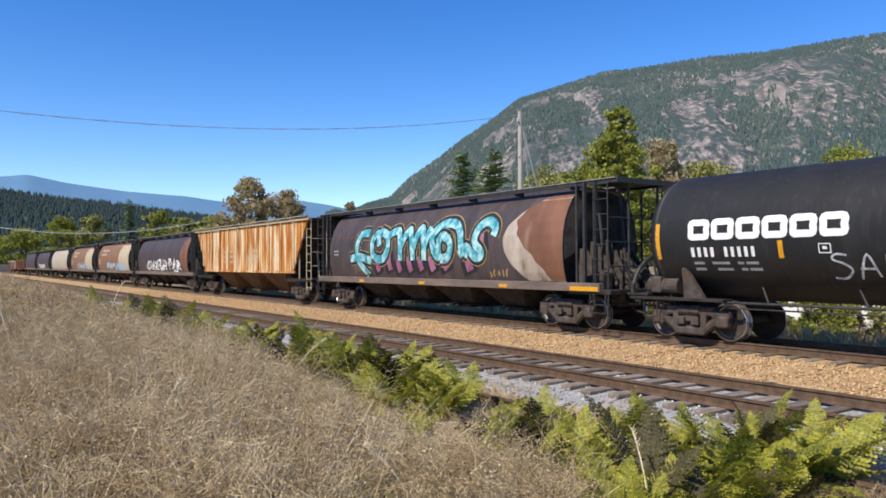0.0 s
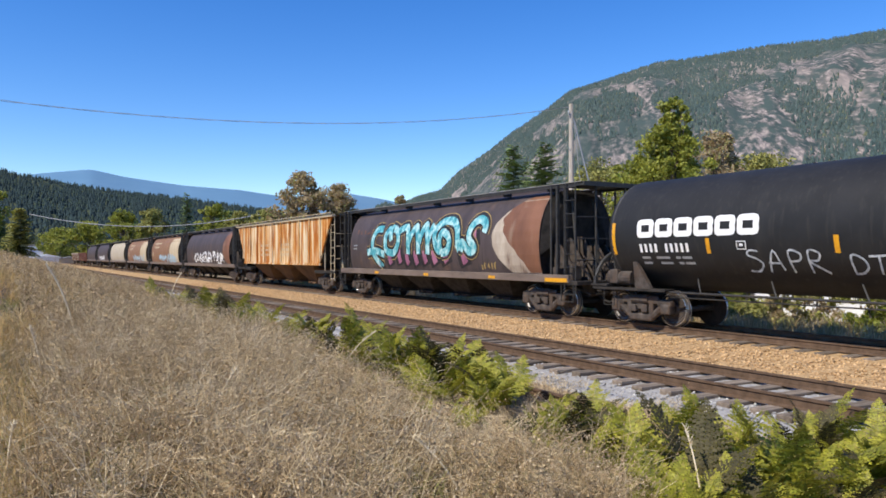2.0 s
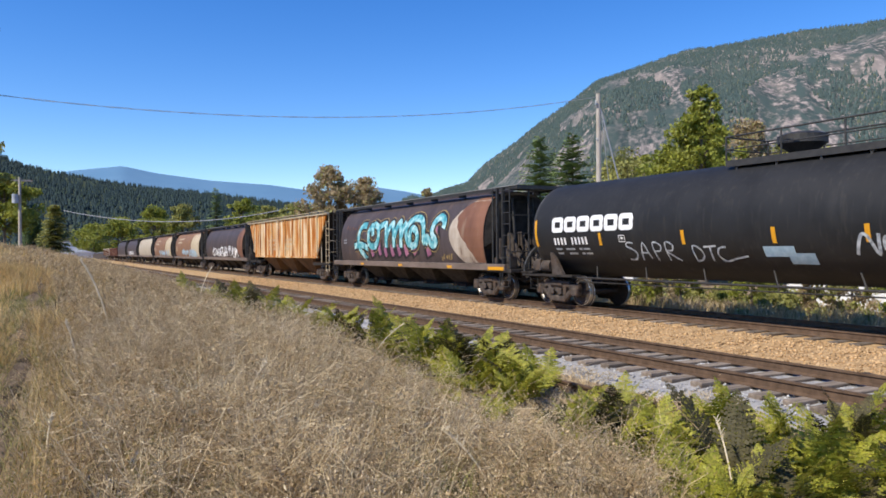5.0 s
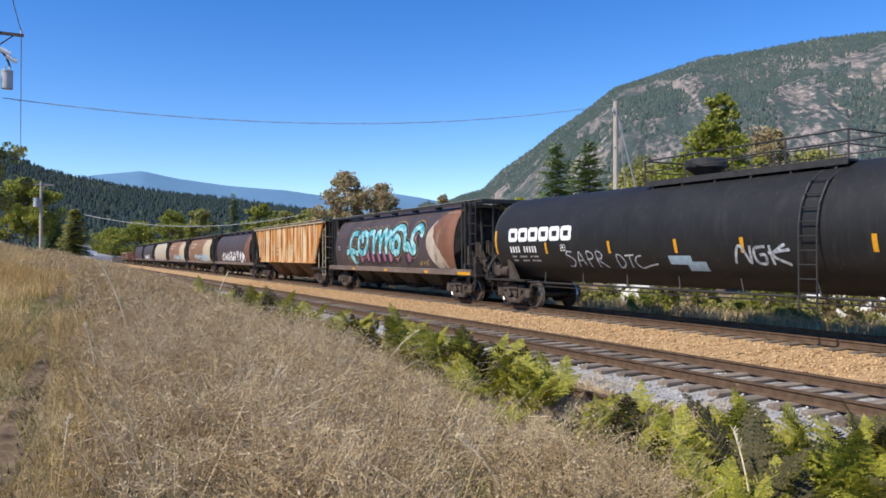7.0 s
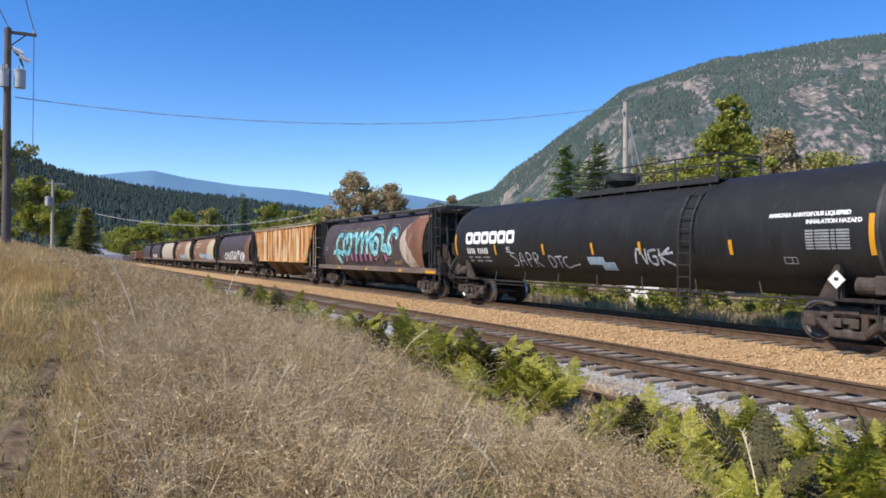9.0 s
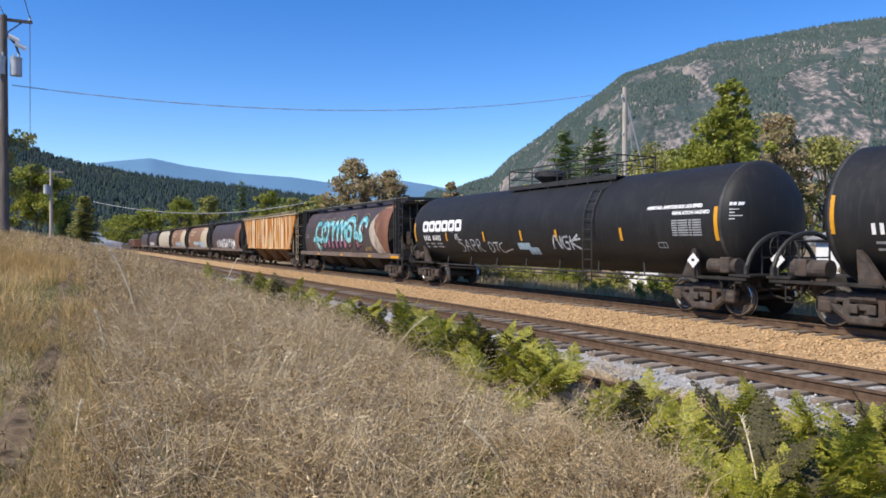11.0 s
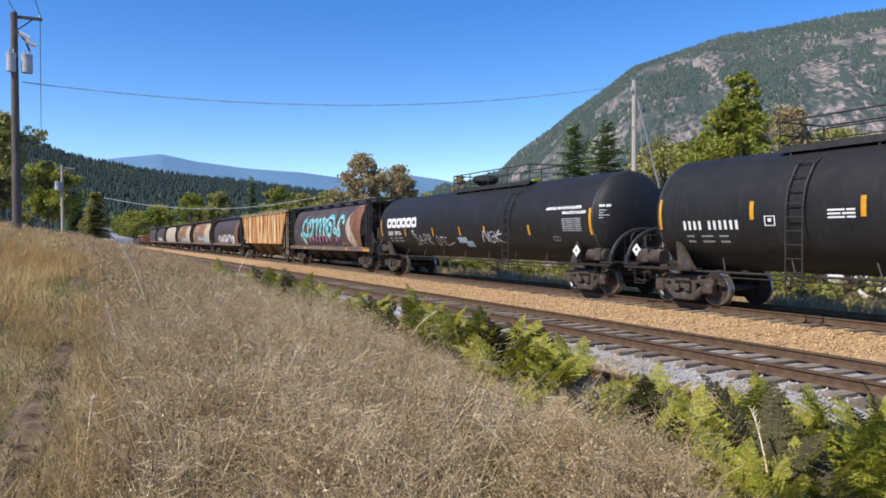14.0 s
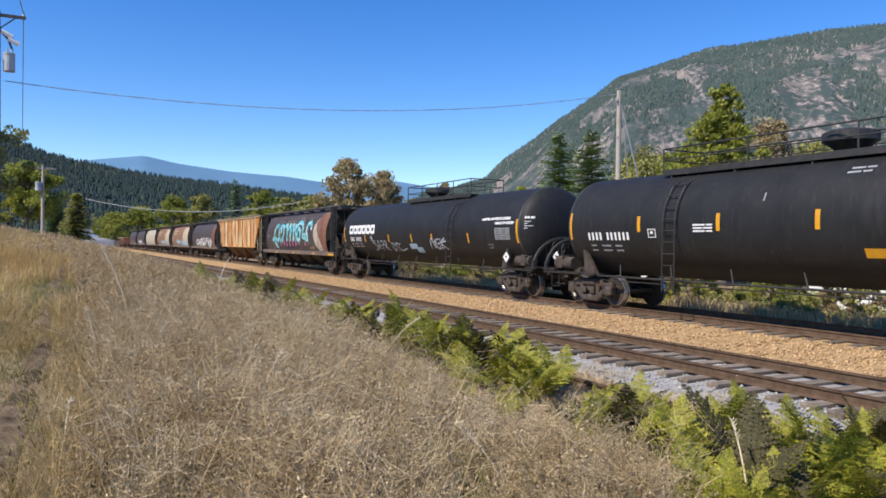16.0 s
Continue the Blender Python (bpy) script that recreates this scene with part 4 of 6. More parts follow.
for k, (y, z0, z1, w) in enumerate([(4.2, 1.34, 1.6, .45), (3.1, 1.45, 2.1, .55), (2.2, 1.5, 2.3, .5), (1.5, 1.45, 2.0, .5), (.75, 1.45, 2.1, .5), (.0, 1.5, 2.1, .5), (-.75, 1.5, 2.1, .55), (-1.6, 1.55, 2.1, .6), (-2.9, 1.5, 2.2, .6), (-3.6, 2.2, 2.8, .5)]):
    for name, wide, off, m, lab in (("graffiti_shade", w + .22, .0085, "outline", "black drop shade under the graffiti"), ("graffiti_shadow", w * .6, .0125, "pink", "pink shading under the graffiti")):
        part(name, stroke(bmesh.new(), piece, [(y + .05, z1), (y + .02, (z0 + z1) / 2), (y - .06, z0 + (.1 if m == "pink" else 0))], wide, off + .0002 * k), M[m], hb, lab)
scribble(hb, 6.6, 2.85, 1.9, .3, 5, .05, M["rustbrown"], 14, label="faint reddish spray scrawl")
scribble(hb, -3.9, 1.4, 1.1, .25, 5, .06, M["ochreline"], 15, label="faint ochre spray scrawl")

# the rusty ribbed hopper
ho = hopper_base("rust-streaked cream hopper car with ribbed sides", 40.7)
for d in (-1, 1):
    bm = bmesh.new()
    q = [(7.0, 1.5), (-7.0, 1.5), (-8.7, 3.95), (8.7, 3.95)]
    v = [bm.verts.new((d * 1.52, a, b)) for a, b in q] + [bm.verts.new((d * 1.44, a, b)) for a, b in q]
    bm.faces.new(v[:4]), bm.faces.new(v[4:])
    for k in range(4):
        bm.faces.new((v[k], v[(k + 1) % 4], v[4 + (k + 1) % 4], v[4 + k]))
    part("side_sheet", bm, M["rust"], ho, "orange rust streaks over cream paint")
    for k in np.linspace(-7.2, 7.2, 10):
        bm = bx(bmesh.new(), d * 1.525, d * 1.6, k - .05, k + .05, 1.5 if abs(k) < 7 else 1.75, 3.95, .01)
        part("side_rib", bm, M["rust"], ho)
    part("top_chord", bx(bmesh.new(), d * 1.42, d * 1.62, -9.0, 9.0, 3.92, 4.04, .01), M["cream"], ho, "cream roof rail")
    part("side_sill", bx(bmesh.new(), d * 1.4, d * 1.55, -7.1, 7.1, 1.38, 1.5, .01), M["rust"], ho)
    for s in (-1, 1):
        part("lower_sill", bx(bmesh.new(), d * 1.2, d * 1.4, s * 6.0, s * 9.0, .95, 1.12, .01), M["dark"], ho)
bm = bmesh.new()
v = [bm.verts.new(q) for q in ((-1.5, -9, 4.0), (0, -9, 4.14), (1.5, -9, 4.0), (-1.5, 9, 4.0), (0, 9, 4.14), (1.5, 9, 4.0))]
bm.faces.new((v[0], v[1], v[4], v[3])), bm.faces.new((v[1], v[2], v[5], v[4]))
part("roof", bm, M["cream"], ho)
bm = bmesh.new()
for k in np.linspace(-8.6, 8.6, 12):
    bx(bm, -1.7, -1.5, k - .03, k + .03, 4.04, 4.12)
bx(bm, -1.72, -1.6, -9, 9, 4.1, 4.13)
part("running_board", bm, M["cream"], ho)
for s in (-1, 1):
    bm = bmesh.new()
    v = [bm.verts.new(q) for q in ((-1.46, s * 8.65, 3.95), (1.46, s * 8.65, 3.95), (1.46, s * 6.6, 1.2), (-1.46, s * 6.6, 1.2))]
    bm.faces.new(v)
    # this near-black paints the shade the slope sheet lies in
    part("slope_sheet", bm, M["dark"], ho)
    end_frame(ho, s, 4.0, M["cream"] if s < 0 else M["bar"], 7.2, 9.0)
for k in range(3):
    hopper_chute(ho, (k - 1) * 3.9, 1.5, .5, M["rustdark"])
for y in (3.2, -.8):
    for j in range(6):
        for z in (1.9, 2.2, 2.5):
            side_mark("faded_lettering", ho, [(y - j * .3, y - j * .3 - .16, z, z + .16)], M["cream"], "faded cream lettering bars", flat_side)

h5 = round_hopper("dark grey-brown round-sided hopper car with white graffiti", 59.1, M["brown"])
blob("cream_swoosh", h5, lambda t: -7.29 + 1.9 * math.sin(math.pi * (.15 + .7 * t)), 1.3, 3.8, -7.29, M["rustbrown"], "tan and brown end field")
scribble(h5, 4.2, 1.33, 9.5, .95, 26, .11, M["white"], 4)
for y in (77.6, 96.1):
    h = round_hopper("weathered brown and cream round-sided hopper car", y, M["creambrown"])
    blob("cream_field", h, lambda t: -7.29 + 2.4 + 2.0 * math.sin(math.pi * (.2 + .6 * t)), 1.32, 3.7, -7.29, M["cream"], "worn cream end field")
    side_mark("paint_bars", h, char_bars(5.5, 3.2, 3.35, [.6, .9, .5, .8], .15) + char_bars(5.5, 2.8, 2.95, [.9, .4, .9], .15) + char_bars(6.6, 1.9, 2.4, [.5], .1), M["cream"], "faded cream lettering bars")
    scribble(h, 2.5, 1.32, 8.5, .7, 12, .3, M["paleblue"], int(y), label="pale blue and white spray paint along the bottom")
h8 = round_hopper("dusty tan hopper car", 114.6, M["tan"])
h9 = round_hopper("dark brown hopper car far down the train", 133.1, M["brown"])
scribble(h9, 4, 1.35, 7, .7, 10, .25, M["white"], 9)
h10 = round_hopper("dark brown hopper car far down the train", 151.6, M["brown"])
for y in (170.1, 188.6):
    g = hopper_base("low oxide-red gondola car at the head of the visible train", y)
    tagged(g, "", "gondola car")
    bm = bmesh.new()
    for d in (-1, 1):
        bx(bm, d * 1.45, d * 1.55, -8.8, 8.8, 1.0, 2.6)
        bx(bm, d * 1.4, d * 1.62, -8.8, 8.8, 2.55, 2.7)
    for s in (-1, 1):
        bx(bm, -1.45, 1.45, s * 8.7, s * 8.8, 1.0, 2.6)
    bx(bm, -1.45, 1.45, -8.7, 8.7, .95, 1.05)
    part("body", bm, M["redcar"] if y < 180 else M["tan"], g)
    for k in np.linspace(-8, 8, 12):
        part("side_rib", bx(bmesh.new(), -1.63, -1.55, k - .06, k + .06, 1.0, 2.55), M["redcar"], g)

# ---------------------------------------------------------------- hills and mountain
def ridge_land(name, az, el, r0, r1, material, label, rough, seed, n_az=240, n_r=40, power=1.0, back=1.35, noise_scale=.004):
    """A mountain side that climbs from r0 to its ridge at r1 and falls away behind; az, el: the ridge's bearing and height angle."""
    A = np.radians(np.linspace(az[0], az[-1], n_az))
    E = np.interp(np.degrees(A), az, el)
    T = np.linspace(0, back, n_r)
    R = r0 + (r1 - r0) * T
    prof = np.where(T <= 1, np.clip(T, 0, 1) ** power, 1 - (T - 1) * 1.2)
    H = np.tan(np.radians(E))[:, None] * r1 * prof[None]
    X, Y = np.sin(A)[:, None] * R[None], np.cos(A)[:, None] * R[None]
    off = Vector((seed * 13.7, 0, 0))
    N = np.array([[noise.fractal(Vector((a * r1 * .7, r * .16, 0)) * noise_scale + off, 1.0, 2.0, 6) for r in R] for a in A])
    Z = H + N * rough * np.clip(T, 0, 1)[None] * (1.06 - np.clip(T, 0, 1)[None]) * 2 + EYE - 2.5
    V = np.stack([X, Y, Z], -1).reshape(-1, 3)
    i = (np.arange(n_az - 1)[:, None] * n_r + np.arange(n_r - 1)[None]).reshape(-1)
    ob = tagged(raw(name, V, np.stack([i, i + n_r, i + n_r + 1, i + 1], -1), material, smooth=True), label, "", "", "structure")
    return V.reshape(n_az, n_r, 3), T


def fir_stuff(name, points, heights, material, label, seed, layers=4, sides=5, slim=.19):
    """Many simple firs: a few ragged cones each."""
    rng = np.random.default_rng(seed)
    V, F, base = [], [], 0
    n = len(points)
    for k in range(layers):
        t0 = .08 + .8 * k / layers
        top = min(1.0, t0 + 1.5 / layers)
        a = rng.uniform(0, 6.28, n)[:, None] + np.arange(sides)[None] * 6.2832 / sides
        r = heights[:, None] * slim * (1 - t0) * rng.uniform(.6, 1.25, (n, sides))
        ring = np.stack([points[:, 0:1] + r * np.cos(a), points[:, 1:2] + r * np.sin(a), points[:, 2:3] + heights[:, None] * (t0 + rng.uniform(-.03, .03, (n, sides)))], -1)
        apex = points + np.stack([0 * heights, 0 * heights, heights * top], -1)
        V.append(np.concatenate([ring, apex[:, None]], 1).reshape(-1, 3))
        j = np.arange(sides)
        f = np.stack([j, (j + 1) % sides, np.full(sides, sides)], -1)
        F.append((f[None] + (np.arange(n) * (sides + 1))[:, None, None]).reshape(-1, 3) + base)
        base += n * (sides + 1)
    return tagged(raw(name, np.concatenate(V), np.concatenate(F), material), label, "forest", "", "stuff")


def scatter_on(V, T, n, rng, lo=.05, hi=1.02, mask=None):
    na, nr = V.shape[:2]
    ia = rng.uniform(0, na - 1.001, n)
    ir = np.interp(rng.uniform(lo, hi, n), T, np.arange(nr))
    ir = np.clip(ir, 0, nr - 1.001)
    a, b = ia.astype(int), ir.astype(int)
    fa, fb = (ia - a)[:, None], (ir - b)[:, None]
    P = V[a, b] * (1 - fa) * (1 - fb) + V[a + 1, b] * fa * (1 - fb) + V[a, b + 1] * (1 - fa) * fb + V[a + 1, b + 1] * fa * fb
    if mask:
        k = np.array([mask(p) for p in P])
        P = P[k]
    return P


rng = np.random.default_rng(5)
# both ridges carry their haze as blue base colour
ridge_land("far_ridge", [-40, -8, 0, 2.3, 5.3, 7.6, 11.3, 15.5, 18.5, 24, 30, 60], [4.5, 5, 5.35, 5.8, 6.2, 5.75, 5.35, 5.1, 4.7, 4.6, 3.5, 3], 2600, 4000, M["far"], "mountain ridge on the horizon, coloured with blue haze", 60, 2, noise_scale=.0012)
ridge_land("low_ridge", [10, 18, 22, 23.9, 25.9, 27.2, 30, 40], [3.2, 3.9, 4.7, 4.95, 4.65, 4.4, 4.2, 3], 1800, 2600, M["far"], "forested ridge beyond the valley, coloured with blue haze", 40, 4, noise_scale=.002)
FV, FT = ridge_land("forest_hill", [-70, -40, -10, -4.2, -2.6, -.9, 1.2, 6.5, 10.5, 13.8, 18.9, 24, 30, 40], [9.5, 8.6, 7.5, 7.0, 6.6, 5.95, 5.5, 4.8, 4.5, 4.15, 3.3, 2.6, 2.0, 1.2], 430, 1400, M["hill"], "dark green forested hillside", 18, 7, n_az=200, n_r=30, noise_scale=.006)
P = scatter_on(FV, FT, 30000, rng, .02, 1.04)
P = P[(np.degrees(np.arctan2(P[:, 0], P[:, 1])) > -12) & (np.degrees(np.arctan2(P[:, 0], P[:, 1])) < 32)]
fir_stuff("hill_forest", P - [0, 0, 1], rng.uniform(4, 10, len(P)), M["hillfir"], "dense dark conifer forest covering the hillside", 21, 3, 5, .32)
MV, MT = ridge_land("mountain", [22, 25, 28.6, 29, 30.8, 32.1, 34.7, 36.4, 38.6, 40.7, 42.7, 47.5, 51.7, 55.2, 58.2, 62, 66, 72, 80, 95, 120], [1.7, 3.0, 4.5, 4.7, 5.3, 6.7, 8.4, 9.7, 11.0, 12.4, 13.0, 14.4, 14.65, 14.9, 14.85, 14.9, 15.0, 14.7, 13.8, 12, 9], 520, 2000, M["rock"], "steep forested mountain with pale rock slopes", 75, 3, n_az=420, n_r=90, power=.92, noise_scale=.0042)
def tree_mask(p):
    r = math.hypot(p[0], p[1])
    q = Vector((math.atan2(p[0], p[1]) * 1300, r * .18, 0))
    v = noise.fractal(q * .011, 1.0, 2.0, 4) + .55 * noise.noise(q * .045)
    ridge = .5 * smooth01((r - 1350) / 550) + .3 * smooth01((900 - r) / 300)
    return v + ridge > -.03
P = scatter_on(MV, MT, 95000, rng, .03, 1.02, tree_mask)
P = P[np.degrees(np.arctan2(P[:, 0], P[:, 1])) < 75]
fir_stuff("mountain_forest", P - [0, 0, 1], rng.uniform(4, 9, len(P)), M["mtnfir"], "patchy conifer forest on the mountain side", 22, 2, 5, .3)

# ---------------------------------------------------------------- trees
def polar(az, d):
    return math.sin(radians(az)) * d, math.cos(radians(az)) * d


def leaf_cloud(centres, radii, per, size, rng):
    n = len(centres) * per
    c = np.repeat(np.asarray(centres), per, 0)
    r = np.repeat(np.asarray(radii), per)
    d = rng.normal(size=(n, 3))
    d /= np.linalg.norm(d, axis=1)[:, None]
    p = c + d * (r * rng.random(n) ** .45)[:, None] * [1, 1, .75]
    u = rng.normal(size=(n, 3))
    u /= np.linalg.norm(u, axis=1)[:, None]
    w = np.cross(u, rng.normal(size=(n, 3)))
    w /= np.linalg.norm(w, axis=1)[:, None] + 1e-9
    s = size * rng.uniform(.6, 1.4, n)[:, None]
    V = np.stack([p - u * s, p + w * s * .55, p + u * s, p - w * s * .55], 1).reshape(-1, 3)
    return V, np.arange(n * 4).reshape(-1, 4)


def broadleaf(name, label, az, d, z_top, spread_r, leaf, seed, clumps=60, per=90, size=.2, base=None, low=.22):
    rng, rnd = np.random.default_rng(seed), random.Random(seed)
    x, y = polar(az, d)
    z0 = float(land(x, y)) if base is None else base
    h = z_top - z0
    tree = thing(name, label, "tree" if h > 4 else "bush", "", (x, y, z0))
    bm = bmesh.new()
    top = Vector((rnd.uniform(-.3, .3), rnd.uniform(-.3, .3), h * .8))
    rod(bm, (0, 0, -.3), top * .5, h * .022, 10, h * .016)
    rod(bm, top * .5, top, h * .016, 8, h * .005)
    cs, rs = [], []
    clumps, per = int(clumps * 1.6), int(per * .62)
    for k in range(clumps):
        t = low + (1 - low) * rnd.random() ** .85
        a = rnd.uniform(0, 6.283)
        rr = spread_r * math.sin(math.pi * min(1, (t - low) / (1 - low) * .8 + .17)) ** .7 * rnd.uniform(.35, 1.0) * (1 + .3 * math.sin(3 * a + seed) + .25 * math.sin(9 * t + 2 * a + seed))
        p = Vector((rr * math.cos(a), rr * math.sin(a), h * t * .97))
        cs.append(p)
        rs.append(spread_r * rnd.uniform(.13, .34))
        if k % 3 == 0:
            q = top * min(t * .8, 1)
            rod(bm, q, p, h * .007, 5, h * .002)
    part("trunk", bm, M["bark"], tree)
    V, F = leaf_cloud([tuple(c) for c in cs], rs, per, size, rng)
    raw("crown", V, F, leaf, tree)
    return tree


def conifer(label, az, d, z_top, width, seed, leaf=None, whorls=44, base=None):
    rng, rnd = np.random.default_rng(seed), random.Random(seed)
    x, y = polar(az, d)
    z0 = float(land(x, y)) if base is None else base
    h = z_top - z0
    tree = thing("fir_tree", label, "tree", "", (x, y, z0))
    part("trunk", rod(bmesh.new(), (0, 0, -.3), (0, 0, h * .99), h * .016, 8, .01), M["bark"], tree)
    V, F = [], []
    for k in range(whorls):
        t = .06 + .93 * k / whorls
        n = rnd.randint(7, 10)
        for j in range(n):
            a = rnd.uniform(0, 6.283)
            L = width * (1 - t) ** .62 * rnd.uniform(.65, 1.15) + .1
            d1 = np.array([math.cos(a), math.sin(a), -.25 + .4 * t])
            side = np.array([-math.sin(a), math.cos(a), 0])
            o = np.array([0, 0, h * (t + rnd.uniform(-.03, .02))])
            m = max(4, int(L / .22))
            for q in range(m):
                u = (q + rnd.random()) / m
                p = o + d1 * L * u
                s = (.2 + .6 * L * (1 - u) * .4)
                for sg in (-1, 1):
                    b = len(V)
                    tip = p + side * sg * s + d1 * s * .6 + [0, 0, rnd.uniform(-.16, .06)]
                    V += [p - d1 * .1, p + d1 * .14 + [0, 0, .05], tip]
                    F.append((b, b + 1, b + 2))
    raw("crown", np.array(V), F, leaf or M["needle"], tree)
    return tree


def top_at(el, d):
    return EYE + math.tan(radians(el)) * d


broadleaf("broadleaf_tree", "tall green broadleaf tree behind the train", 48.3, 50, top_at(9.6, 50), 3.2, M["leaf"], 31, 80, 210, .13, low=.2)
broadleaf("broadleaf_tree", "slender pointed green tree rising behind the train", 48.5, 49, top_at(11.8, 49), 1.7, M["leaf"], 38, 55, 150, .13, low=.3)
broadleaf("broadleaf_tree", "green broadleaf tree beside the taller one", 46.0, 50, top_at(7.6, 50), 2.4, M["leaf"], 32, 45, 170, .13)
broadleaf("broadleaf_tree", "browning broadleaf tree behind the train", 51.5, 56, top_at(9.2, 56), 2.7, M["autumn"], 33, 55, 150, .13)
broadleaf("bush", "yellowing bush behind the train", 54.6, 58, top_at(7.2, 58), 3.8, M["olive"], 34, 50, 150, .13)
broadleaf("bush", "olive bush below the pole", 43.3, 62, top_at(7.5, 62), 4.4, M["olive"], 35, 55, 150, .14)
broadleaf("bush", "green bush behind the tank cars", 58.5, 52, top_at(4.4, 52), 3.2, M["olive"], 36, 45, 130, .13)
broadleaf("broadleaf_tree", "green tree far along the line behind the train", 63.5, 60, top_at(7.8, 60), 3.4, M["leaf"], 37, 55, 130, .14)
conifer("dark green fir tree beside the pole", 36.5, 75, top_at(8.7, 75), 4.4, 41)
conifer("dark green fir tree beside the pole", 39.0, 72, top_at(8.8, 72), 5.0, 42)
broadleaf("broadleaf_tree", "brown autumn tree behind the hopper cars", 20.2, 112, top_at(6.4, 112), 4.6, M["autumn"], 43, 70, 150, .24)
broadleaf("broadleaf_tree", "brown autumn tree behind the hopper cars", 22.9, 116, top_at(5.6, 116), 4.4, M["autumn"], 44, 60, 150, .24)
broadleaf("bush", "small olive tree by the line", 17.6, 135, top_at(3.6, 135), 3.5, M["olive"], 45, 40, 60, .36)
broadleaf("broadleaf_tree", "small autumn tree in the distance", 27.7, 140, top_at(4.8, 140), 2.3, M["autumn"], 46, 30, 60, .36)
conifer("dark fir tree standing above the train", 11.7, 190, top_at(4.75, 190), 4.0, 47)
conifer("fir tree at the valley's edge", 1.0, 95, top_at(3.3, 95), 2.3, 48, M["olive"])
conifer("fir tree at the valley's edge", -.3, 120, top_at(3.0, 120), 2.4, 49)
broadleaf("broadleaf_tree", "yellow-green tree behind the poles", -2.0, 85, top_at(5.4, 85), 3.2, M["leaf"], 50, 55, 140, .19)
broadleaf("broadleaf_tree", "dark leaning tree on the bank", -4.6, 62, top_at(8.3, 62), 2.6, M["olive"], 51, 50, 130, .17)
broadleaf("broadleaf_tree", "dark tree on the bank", -7.5, 64, top_at(9.3, 64), 3.8, M["needle"], 52, 50, 130, .17)
for k, (az, el, d, wd, lf) in enumerate([(5.2, 2.4, 230, 6, "leaf"), (7.4, 3.3, 215, 6, "leaf"), (9.3, 3.4, 210, 5, "olive"), (13.6, 3.9, 200, 5, "leaf"), (15.4, 3.4, 190, 5, "olive"), (3.4, 1.9, 260, 7, "leaf"), (14.6, 3.4, 240, 5, "needle"), (25.2, 3.4, 170, 4, "olive"), (30.5, 3.3, 120, 4, "olive"), (33.5, 4.3, 110, 4, "leaf"), (16.7, 2.6, 150, 4, "olive")]):
    broadleaf("broadleaf_tree", "green tree beyond the railway line" if lf != "olive" else "olive tree beyond the railway line", az, d, top_at(el, d), wd, M[lf], 60 + k, 45, 130, .34)
# undergrowth along the far side of the line
for k in range(70):
    rnd = random.Random(100 + k)
    x, y = rnd.uniform(20.6, 25.5), 5 + k * .75 + rnd.uniform(-.8, .8)
    broadleaf("bush", rnd.choice(["low green bush beside the line", "low scrubby bush with dry leaves beside the line"]), math.degrees(math.atan2(x, y)), math.hypot(x, y), rnd.uniform(.2, 1.6), rnd.uniform(.7, 1.4), M[rnd.choice(["leaf", "olive", "leaf", "olive", "autumn"])], 100 + k, 16, 110, .065, low=.05)

# white building behind the line
wb = thing("white_building", "long low white sided building behind the line", "building", "", (27, 3.6, -.6))
part("wall", bx(bmesh.new(), 0, 7, -11, 16, 0, 2.6), M["siding"], wb)
bm = bmesh.new()
v = [bm.verts.new(q) for q in ((-.3, -11.3, 2.6), (3.5, -11.3, 3.5), (7.3, -11.3, 2.6), (-.3, 16.3, 2.6), (3.5, 16.3, 3.5), (7.3, 16.3, 2.6))]
bm.faces.new((v[0], v[1], v[4], v[3])), bm.faces.new((v[1], v[2], v[5], v[4])), bm.faces.new(v[:3]), bm.faces.new(v[3:])
part("roof", bm, M["roofing"], wb)
for y in (-7, -1, 5, 11):
    part("window", bx(bmesh.new(), -.03, .02, y - .7, y + .7, 1.1, 2.0), M["glassdark"], wb)

shx, shy = polar(43.8, 40)
sh = thing("shed", "low white shed among the bushes behind the line", "shed", "", (shx, shy, float(land(shx, shy))))
part("wall", bx(bmesh.new(), -1.5, 1.5, -1.2, 1.2, -.3, 1.5), M["siding"], sh)
part("roof", bx(bmesh.new(), -1.65, 1.65, -1.35, 1.35, 1.5, 1.62, .02), M["roofing"], sh)

# far yard at the end of the line
for k, (az, d, w, h, m, lab) in enumerate([(2.6, 250, 7, 3.0, "siding", "small white shed in the far yard"), (3.3, 255, 5, 2.2, "roofing", "grey shed in the far yard"), (4.0, 250, 6, 2.3, "tan", "tan shed in the far yard"), (1.9, 330, 7, 9, "siding", "white house on the far slope"), (2.9, 345, 7, 8, "tan", "pale house on the far slope")]):
    x, y = polar(az, d)
    z0 = float(land(x, y))
    s = thing("shed" if k < 3 else "house", lab, "shed" if k < 3 else "house", "", (x, y, z0))
    part("wall", bx(bmesh.new(), -w / 2, w / 2, -3, 3, -1, h * .7), M[m], s)
    bm = bmesh.new()
    v = [bm.verts.new((a, b, c)) for b in (-3.3, 3.3) for a, c in ((-w / 2 - .3, h * .7), (0, h), (w / 2 + .3, h * .7))]
    bm.faces.new((v[0], v[1], v[4], v[3])), bm.faces.new((v[1], v[2], v[5], v[4])), bm.faces.new(v[:3]), bm.faces.new(v[3:])
    part("roof", bm, M["roofing"] if k else M["siding"], s)

